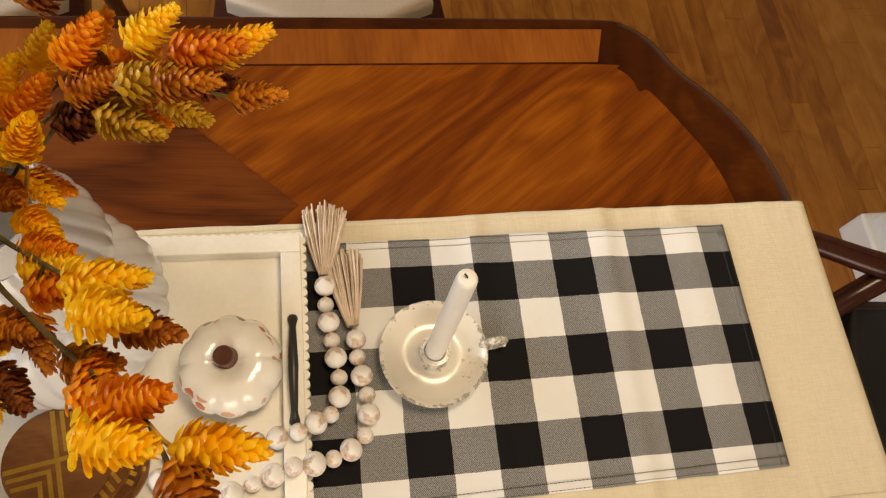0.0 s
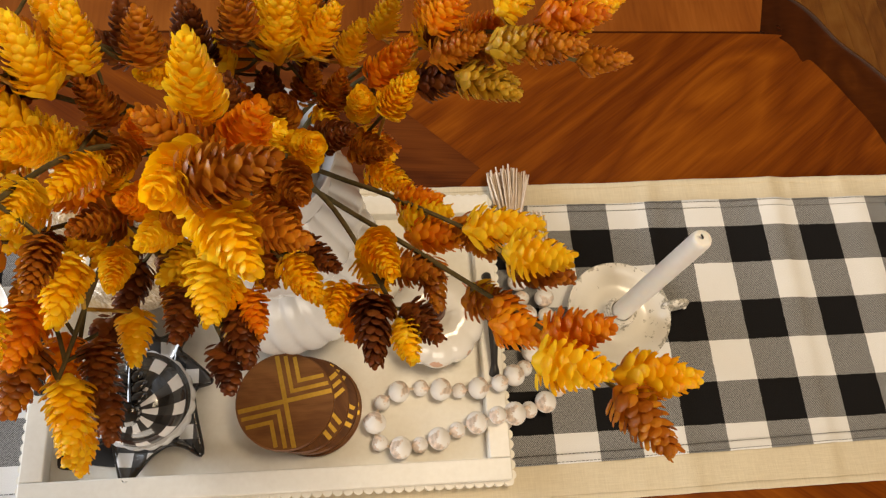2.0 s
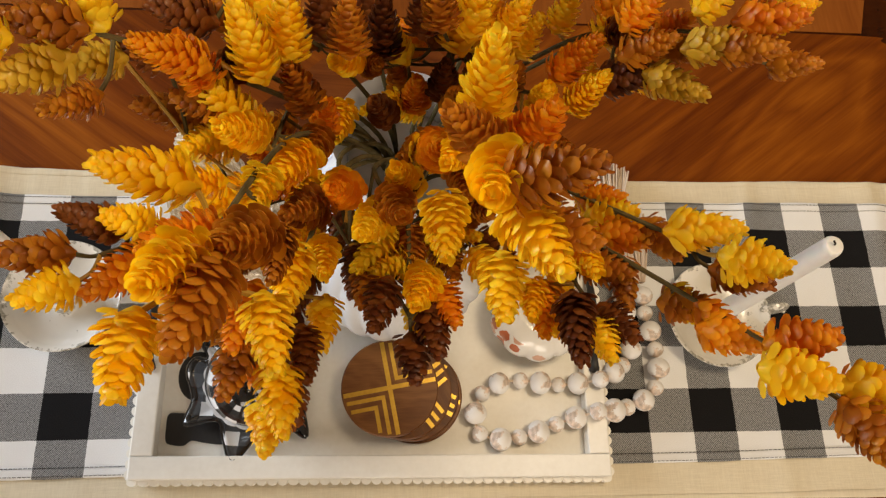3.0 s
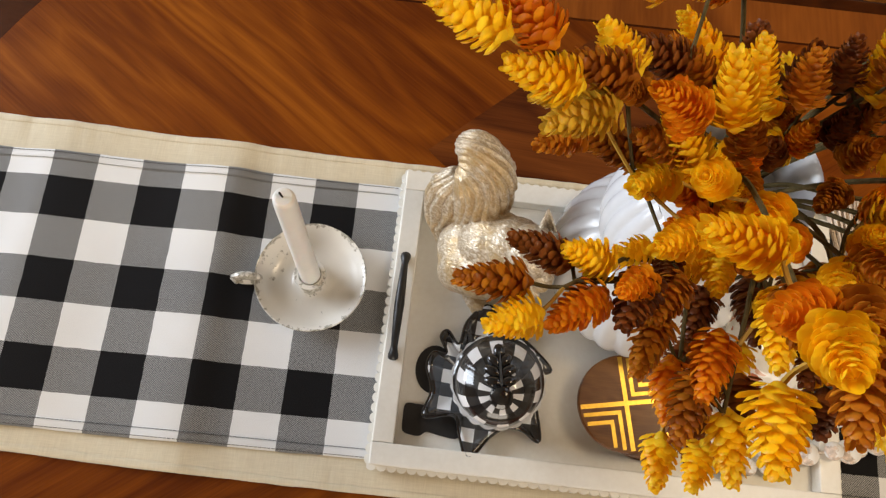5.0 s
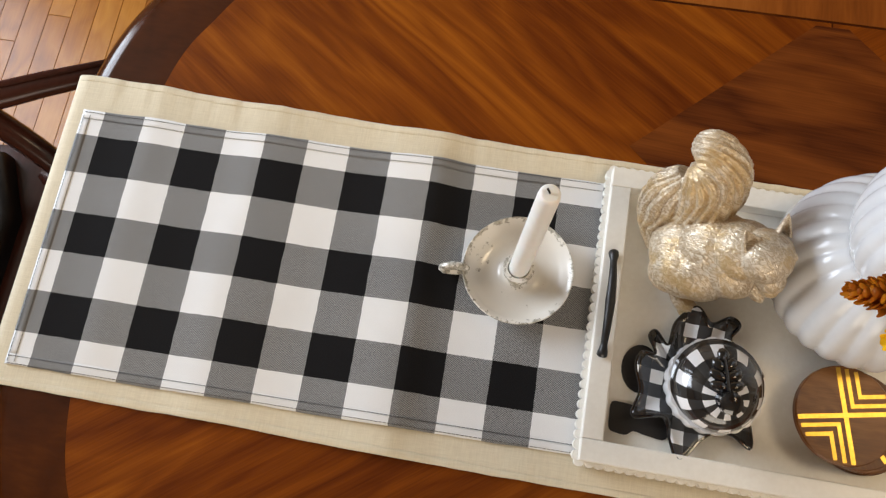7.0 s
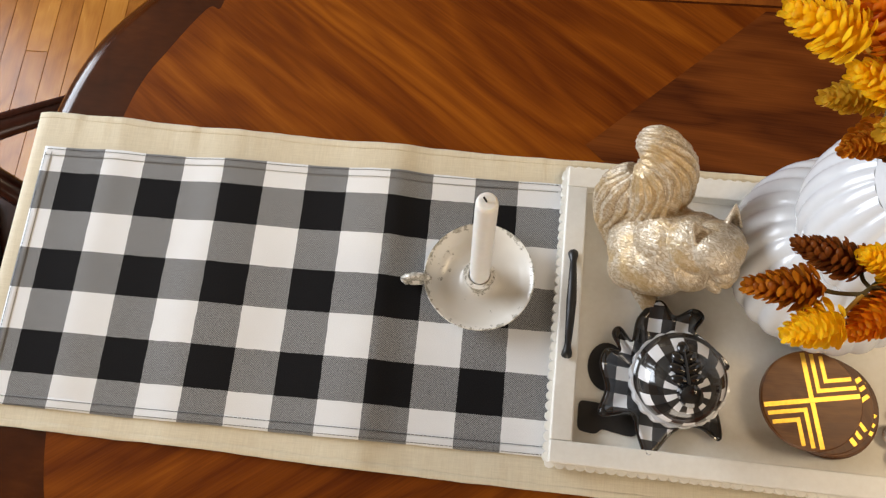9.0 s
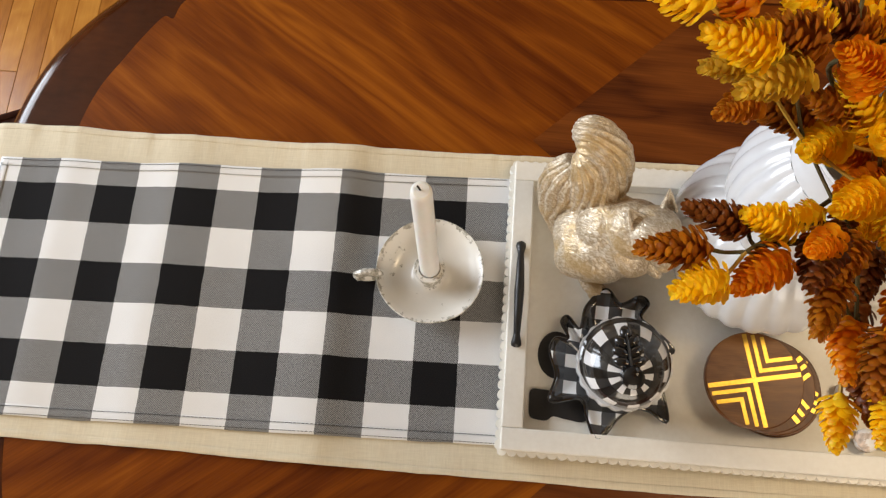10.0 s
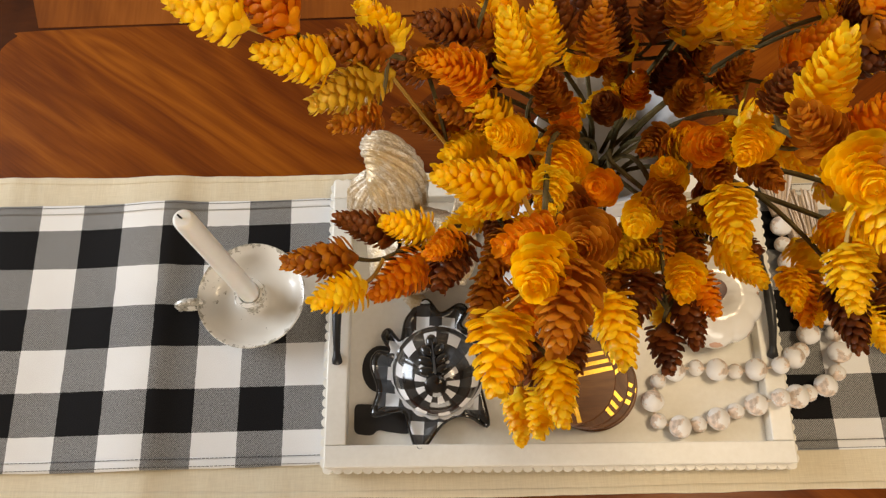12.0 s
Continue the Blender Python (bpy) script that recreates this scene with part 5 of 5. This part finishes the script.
SPRAYS = [
    ((0.939, -0.162, 1.193), [(1.029, -0.268, 1.274, "y", 1.2, (1, -0.25, 0.1)), (1.065, -0.273, 1.27, "y", 1.1, (1, -0.1, 0.05)), (1.054, -0.294, 1.272, "b", 1.05, (0.6, -0.9, 0.1)), (1.034, -0.25, 1.273, "o", 1.15, (1, 0.1, 0.2)), (1.004, -0.221, 1.223, "b", 1.0, (1, -0.1, 0.1)), (1.011, -0.242, 1.242, "o", 0.9, (1, -0.3, 0))]),
    ((0.934, -0.133, 1.184), [(1.022, -0.212, 1.266, "y", 1.15, (1, -0.2, 0.1)), (1.007, -0.185, 1.239, "y", 1.05, (1, 0, 0.1)), (0.976, -0.162, 1.205, "y", 1.05, (1, 0.1, 0.2)), (0.978, -0.176, 1.205, "o", 1.0, (1, -0.1, 0.1)), (1.028, -0.209, 1.233, "b", 0.95, (1, -0.3, 0.1))]),
    ((0.915, -0.143, 1.183), [(0.943, -0.195, 1.23, "y", 0.95, (0.2, -0.6, 0.7)), (0.965, -0.201, 1.218, "b", 1.0, (1, -0.3, 0.1)), (0.937, -0.234, 1.231, "d", 1.0, (0, -1, 0.2)), (0.955, -0.243, 1.221, "y", 0.85, (0.3, -1, 0.1)), (0.927, -0.221, 1.207, "o", 0.95, (-0.1, -1, 0.1)), (0.966, -0.233, 1.219, "d", 0.95, (0.7, -0.8, 0.1))]),
    ((0.881, -0.13, 1.252), [(0.875, -0.178, 1.366, "y", 1.0, (0, 0.25, 1)), (0.872, -0.225, 1.381, "y", 1.1, (-0.2, -0.5, 0.8)), (0.889, -0.237, 1.364, "y", 1.1, (0.5, -0.9, 0.2)), (0.892, -0.221, 1.383, "b", 1.0, (0.9, 0.1, 0.5)), (0.868, -0.197, 1.363, "b", 0.95, (-0.5, 0.2, 0.8)), (0.879, -0.251, 1.345, "y", 0.9, (0, -1, -0.1)), (0.901, -0.228, 1.351, "b", 0.9, (1, -0.5, 0.1))]),
    ((0.798, -0.13, 1.231), [(0.789, -0.228, 1.339, "b", 1.1, (-0.2, -0.3, 0.9)), (0.765, -0.226, 1.333, "o", 1.1, (-0.8, -0.2, 0.6)), (0.778, -0.256, 1.351, "b", 1.15, (-0.3, -1, 0.2)), (0.755, -0.273, 1.34, "y", 1.15, (-0.1, -1, 0.1)), (0.77, -0.245, 1.357, "y", 1.15, (-0.2, -0.4, 0.9)), (0.8, -0.261, 1.329, "y", 0.95, (0.2, -1, 0.0)), (0.752, -0.198, 1.328, "y", 1.05, (-0.9, 0.1, 0.3))]),
    ((0.856, -0.142, 1.196), [(0.859, -0.216, 1.225, "y", 0.95, (-0.2, -0.6, 0.6)), (0.839, -0.221, 1.207, "d", 1.05, (-0.3, -1, -0.1)), (0.869, -0.226, 1.196, "d", 1.05, (0.2, -1, -0.2)), (0.877, -0.22, 1.207, "o", 0.9, (0.4, -1, 0)), (0.833, -0.2, 1.191, "b", 1.0, (-0.2, -1, 0.1)), (0.859, -0.244, 1.179, "d", 1.0, (0.1, -1, -0.5))]),
    ((0.817, -0.141, 1.204), [(0.798, -0.219, 1.258, "y", 1.05, (-0.1, -1, 0.1)), (0.769, -0.251, 1.221, "b", 1.1, (-0.3, -1, -0.2)), (0.792, -0.267, 1.216, "y", 1.05, (0.1, -1, -0.1)), (0.775, -0.231, 1.236, "o", 1.05, (-0.3, -1, 0.1)), (0.785, -0.278, 1.19, "y", 0.95, (-0.2, -1, -0.3)), (0.802, -0.247, 1.209, "d", 1.0, (0.1, -1, -0.1))]),
    ((0.817, -0.105, 1.158), [(0.798, -0.175, 1.233, "b", 1.05, (-0.4, -0.3, 0.6)), (0.818, -0.163, 1.235, "o", 0.95, (-0.2, -0.2, 0.9)), (0.799, -0.186, 1.158, "d", 1.0, (-0.3, -1, 0)), (0.83, -0.178, 1.158, "d", 1.0, (0, -1, 0)), (0.837, -0.185, 1.2, "y", 1.0, (-0.7, -0.7, 0.2)), (0.857, -0.185, 1.2, "b", 0.95, (0.2, -1, 0.2))]),
    ((0.788, -0.133, 1.157), [(0.67, -0.194, 1.223, "b", 1.0, (-1, -0.05, 0.05)), (0.676, -0.216, 1.228, "y", 1.05, (-1, -0.35, 0.05)), (0.712, -0.178, 1.231, "y", 1.0, (-1, 0.2, 0.2)), (0.695, -0.174, 1.218, "d", 0.95, (-1, 0.3, 0.1)), (0.711, -0.207, 1.226, "o", 1.05, (-0.8, -0.6, 0.1)), (0.737, -0.206, 1.234, "d", 1.15, (-0.4, -1, 0.1)), (0.733, -0.198, 1.246, "o", 0.8, (-0.7, -0.5, 0.4))]),
    ((0.797, -0.104, 1.176), [(0.795, -0.175, 1.199, "y", 1.0, (-0.2, -1, 0.2)), (0.774, -0.238, 1.18, "o", 1.1, (0, -1, -0.2)), (0.792, -0.257, 1.163, "d", 1.05, (0.2, -1, -0.3)), (0.758, -0.214, 1.197, "b", 1.0, (-0.4, -1, 0)), (0.777, -0.273, 1.154, "y", 0.95, (0, -1, -0.4))]),
    ((0.797, -0.075, 1.176), [(0.796, -0.132, 1.218, "y", 0.95, (-0.2, 0.1, 1)), (0.768, -0.113, 1.221, "y", 0.95, (-0.4, 0.2, 1)), (0.746, -0.134, 1.225, "y", 1.15, (-0.8, -0.5, 0.4)), (0.795, -0.161, 1.254, "y", 1.0, (-0.4, -0.6, 0.5)), (0.77, -0.14, 1.253, "y", 0.95, (-0.4, -0.2, 0.9)), (0.81, -0.106, 1.209, "o", 0.85, (0.1, 0.2, 1)), (0.777, -0.146, 1.203, "o", 1.0, (-0.9, -0.3, 0.2)), (0.798, -0.146, 1.194, "y", 0.9, (-0.3, -0.6, 0.5))]),
    ((0.768, -0.073, 1.203), [(0.748, -0.111, 1.276, "o", 1.05, (-0.3, 0.3, 0.9)), (0.744, -0.119, 1.285, "o", 0.95, (-0.6, 0, 0.7)), (0.744, -0.118, 1.244, "b", 1.05, (-1, 0.1, 0.1)), (0.776, -0.101, 1.27, "y", 1.1, (-0.2, 0.4, 0.9)), (0.792, -0.081, 1.26, "y", 1.1, (0, 0.5, 0.8)), (0.759, -0.119, 1.249, "y", 1.0, (-0.5, 0.4, 0.7))]),
    ((0.739, -0.082, 1.221), [(0.672, -0.134, 1.322, "y", 1.1, (-1, 0.1, 0.2)), (0.64, -0.122, 1.34, "y", 1.1, (-1, 0.3, 0.2)), (0.664, -0.115, 1.337, "o", 1.05, (-0.6, 0.5, 0.5)), (0.697, -0.122, 1.311, "b", 1.0, (-1, 0.1, 0.1)), (0.692, -0.142, 1.303, "g", 1.05, (-0.9, -0.4, 0)), (0.707, -0.103, 1.305, "y", 1.0, (-0.6, 0.6, 0.3))]),
    ((0.816, -0.047, 1.168), [(0.823, -0.074, 1.256, "b", 1.1, (0, 0.5, 0.9)), (0.796, -0.103, 1.237, "b", 1.0, (-0.2, 0.2, 0.9)), (0.807, -0.049, 1.227, "d", 1.0, (-0.2, 0.8, 0.6)), (0.773, -0.053, 1.236, "y", 1.05, (-0.6, 0.7, 0.5)), (0.759, -0.071, 1.249, "b", 1.0, (-0.7, 0.5, 0.5))]),
    ((0.884, -0.038, 1.16), [(0.893, -0.054, 1.244, "y", 1.05, (0.1, 0.5, 0.9)), (0.865, -0.04, 1.224, "d", 1.0, (0, 0.6, 0.8)), (0.935, -0.036, 1.194, "y", 0.95, (0.3, 0.4, 0.8)), (0.908, -0.017, 1.207, "b", 1.0, (0.2, 0.9, 0.6)), (0.83, -0.017, 1.187, "d", 1.0, (-0.1, 0.9, 0.6)), (0.923, -0.066, 1.184, "b", 0.9, (0.2, 0.2, 1))]),
    ((0.913, -0.057, 1.16), [(0.958, -0.095, 1.222, "y", 0.9, (0.3, 0.1, 1)), (0.937, -0.089, 1.207, "y", 0.85, (0, 0, 1)), (0.956, -0.067, 1.214, "o", 1.0, (0.5, 0.3, 0.8)), (0.987, -0.079, 1.214, "d", 1.0, (1, 0.1, 0.2)), (0.943, -0.114, 1.193, "b", 0.95, (0.4, -0.3, 0.6)), (0.953, -0.124, 1.175, "y", 0.9, (0.7, -0.6, 0.3))]),
    ((0.962, -0.037, 1.189), [(1.027, -0.077, 1.247, "g", 1.0, (1, 0.1, 0.2)), (1.056, -0.066, 1.256, "o", 1.05, (1, 0, 0.2)), (1.011, -0.089, 1.223, "g", 1.0, (1, -0.4, 0)), (1.03, -0.05, 1.257, "y", 1.0, (0.8, 0.5, 0.5)), (0.991, -0.05, 1.246, "o", 1.05, (0.5, 0.4, 0.8)), (0.996, -0.069, 1.232, "b", 1.0, (0.9, 0.2, 0.4)), (1.073, -0.055, 1.248, "y", 0.9, (1, 0.4, 0.2)), (1.079, -0.08, 1.234, "b", 0.8, (1, 0, 0.1))]),
    ((0.922, 0.002, 1.198), [(0.976, -0.006, 1.256, "o", 1.05, (0.6, 0.8, 0.5)), (0.942, 0.003, 1.245, "y", 1.0, (0.3, 0.9, 0.6)), (1.01, -0.011, 1.266, "y", 1.0, (0.9, 0.6, 0.4)), (0.898, 0.013, 1.235, "b", 1.0, (0.1, 1, 0.5)), (0.981, -0.03, 1.265, "d", 0.95, (0.6, 0.4, 0.7))]),
    ((0.816, 0.012, 1.196), [(0.796, 0.005, 1.251, "d", 1.0, (-0.4, 0.8, 0.5)), (0.768, -0.014, 1.259, "o", 1.0, (-0.7, 0.6, 0.5)), (0.835, 0.024, 1.252, "y", 1.05, (0, 1, 0.5)), (0.729, -0.041, 1.276, "y", 1.05, (-0.9, 0.5, 0.3)), (0.739, -0.08, 1.263, "d", 1.0, (-1, 0.2, 0.2))]),
    ((0.837, -0.132, 1.195), [(0.833, -0.189, 1.249, "y", 0.95, (-0.3, -0.5, 0.7)), (0.848, -0.183, 1.257, "b", 0.95, (0.1, -0.4, 0.8)), (0.867, -0.202, 1.281, "y", 1.0, (0, -1, 0.2)), (0.867, -0.156, 1.268, "o", 0.9, (0, -0.2, 1)), (0.85, -0.163, 1.251, "y", 0.85, (-0.2, 0, 1)), (0.827, -0.189, 1.173, "d", 0.95, (-0.1, -1, 0))]),
    ((0.865, -0.058, 1.132), [(0.864, -0.065, 1.168, "o", 0.9, (0, 0.1, 1)), (0.905, -0.051, 1.171, "b", 0.9, (0.2, 0.2, 1)), (0.842, -0.05, 1.212, "d", 1.05, (0, 0.3, 1)), (0.879, -0.027, 1.192, "d", 0.95, (0.2, 0.6, 0.8)), (0.816, -0.041, 1.181, "b", 0.95, (-0.3, 0.2, 0.9)), (0.841, -0.08, 1.173, "d", 0.9, (-0.2, -0.1, 1))]),
    ((0.962, -0.029, 1.162), [(0.988, -0.033, 1.206, "y", 0.95, (0.6, 0.4, 0.6)), (1.018, -0.048, 1.226, "o", 1.0, (0.8, 0.2, 0.5)), (1.044, -0.082, 1.251, "b", 0.95, (1, -0.1, 0.2)), (1.061, -0.068, 1.229, "d", 0.85, (1, 0, 0.1)), (1.028, -0.041, 1.161, "g", 1.0, (0.9, -0.5, 0.1)), (1.008, -0.054, 1.197, "b", 1.0, (1, 0, 0.2)), (0.988, -0.019, 1.213, "o", 1.0, (0.5, 0.7, 0.6)), (0.957, -0.024, 1.207, "y", 0.95, (0.3, 0.5, 0.8))]),
    ((0.884, -0.048, 1.16), [(0.886, -0.045, 1.222, "y", 1.2, (-0.1, 0.5, 0.9)), (0.904, -0.028, 1.209, "y", 1.1, (0.2, 0.6, 0.8)), (0.871, -0.06, 1.256, "b", 1.0, (-0.1, 0.3, 0.9)), (0.889, -0.083, 1.19, "b", 1.05, (0, -0.1, 1)), (0.853, -0.049, 1.164, "b", 0.95, (-0.2, 0.2, 1)), (0.881, -0.063, 1.187, "d", 1.0, (0, 0.2, 1)), (0.917, -0.05, 1.226, "y", 1.0, (0.4, 0.4, 0.8))]),
    ((0.890, -0.105, 1.17), [(0.906, -0.132, 1.229, "y", 1.05, (0.2, -0.2, 1)), (0.901, -0.162, 1.245, "b", 0.95, (0.2, -0.6, 0.6)), (0.868, -0.135, 1.235, "o", 1.05, (-0.3, 0, 0.9)), (0.885, -0.150, 1.222, "b", 0.95, (0, -0.5, 0.6)), (0.921, -0.108, 1.201, "d", 0.95, (0.5, -0.1, 0.8)), (0.894, -0.191, 1.361, "o", 1.0, (0.3, 0.2, 0.9))]),
    ((0.768, -0.104, 1.175), [(0.693, -0.102, 1.25, "g", 1.0, (-1, -0.2, 0.1)), (0.76, -0.168, 1.232, "y", 1.0, (-0.8, -0.4, 0.3)), (0.73, -0.112, 1.221, "b", 1.05, (-1, 0.1, 0.2)), (0.764, -0.193, 1.207, "b", 0.95, (-0.5, -0.9, 0.1)), (0.715, -0.09, 1.248, "d", 0.95, (-1, 0.4, 0.2)), (0.778, -0.122, 1.194, "o", 0.95, (-0.6, 0, 0.6))]),
    ((0.846, -0.124, 1.159), [(0.852, -0.176, 1.173, "d", 1.0, (0, -1, 0.1)), (0.881, -0.186, 1.182, "b", 1.0, (0.3, -1, 0.1)), (0.901, -0.195, 1.197, "y", 0.95, (0.5, -0.8, 0.3)), (0.91, -0.177, 1.179, "d", 0.95, (0.8, -0.6, 0.1)), (0.891, -0.161, 1.206, "b", 0.95, (0.3, -0.3, 0.9))]),
]
for i, (bend, heads) in enumerate(SPRAYS):
    spray(bend, heads, 40 + i)

# ---- oak strips of the floor ----
rnd = random.Random(5)
PLANK = {}
for L in (0.55, 0.8, 1.05, 1.3):
    me = bpy.data.meshes.new("plank")
    b = block((-0.0283, -L / 2 + 0.0004, -0.018), (0.0283, L / 2 - 0.0005, 0.0), 0.0007, 1)
    b.to_mesh(me)
    b.free()
    me.materials.append(oak)
    PLANK[L] = me
shown, rest = [], []
col = 0
x = X0 + 0.03
while x < X1 - 0.02:
    y = Y0 - rnd.uniform(0, 0.8)
    while y < Y1:
        L = rnd.choice(list(PLANK))
        mid = y + L / 2
        inside = (-1.0 < x < -0.0 or 1.75 < x < 2.6) and -0.4 < mid < 1.7 or (0.0 <= x <= 1.75) and 0.2 < mid < 1.6
        if y > Y0 and y + L < Y1:
            (shown if inside else rest).append((x, mid, L))
        else:
            lo, hi = max(y, Y0 + 0.001), min(y + L, Y1 - 0.001)
            rest.append((x, (lo + hi) / 2, hi - lo))
        y += L
    x += 0.0572
for x, y, L in shown[:300]:
    ob = new("plank", PLANK[L])
    ob.parent = subfloor
    ob.location = (x, y, 0)
verts, faces = [], []
for x, y, L in shown[300:] + rest:
    b = len(verts)
    x0, x1, y0, y1 = x - 0.0283, x + 0.0283, y - L / 2 + 0.0005, y + L / 2 - 0.0005
    verts += [(x0, y0, -0.01), (x1, y0, -0.01), (x1, y1, -0.01), (x0, y1, -0.01), (x0, y0, 0), (x1, y0, 0), (x1, y1, 0), (x0, y1, 0)]
    faces += [(b + 4, b + 5, b + 6, b + 7), (b, b + 1, b + 5, b + 4), (b + 1, b + 2, b + 6, b + 5), (b + 2, b + 3, b + 7, b + 6), (b + 3, b, b + 4, b + 7)]
me = bpy.data.meshes.new("far_planks")
me.from_pydata(verts, [], faces)
me.materials.append(oak)
far_planks = tagged(new("planks", me), kind="stuff")
far_planks.parent = subfloor
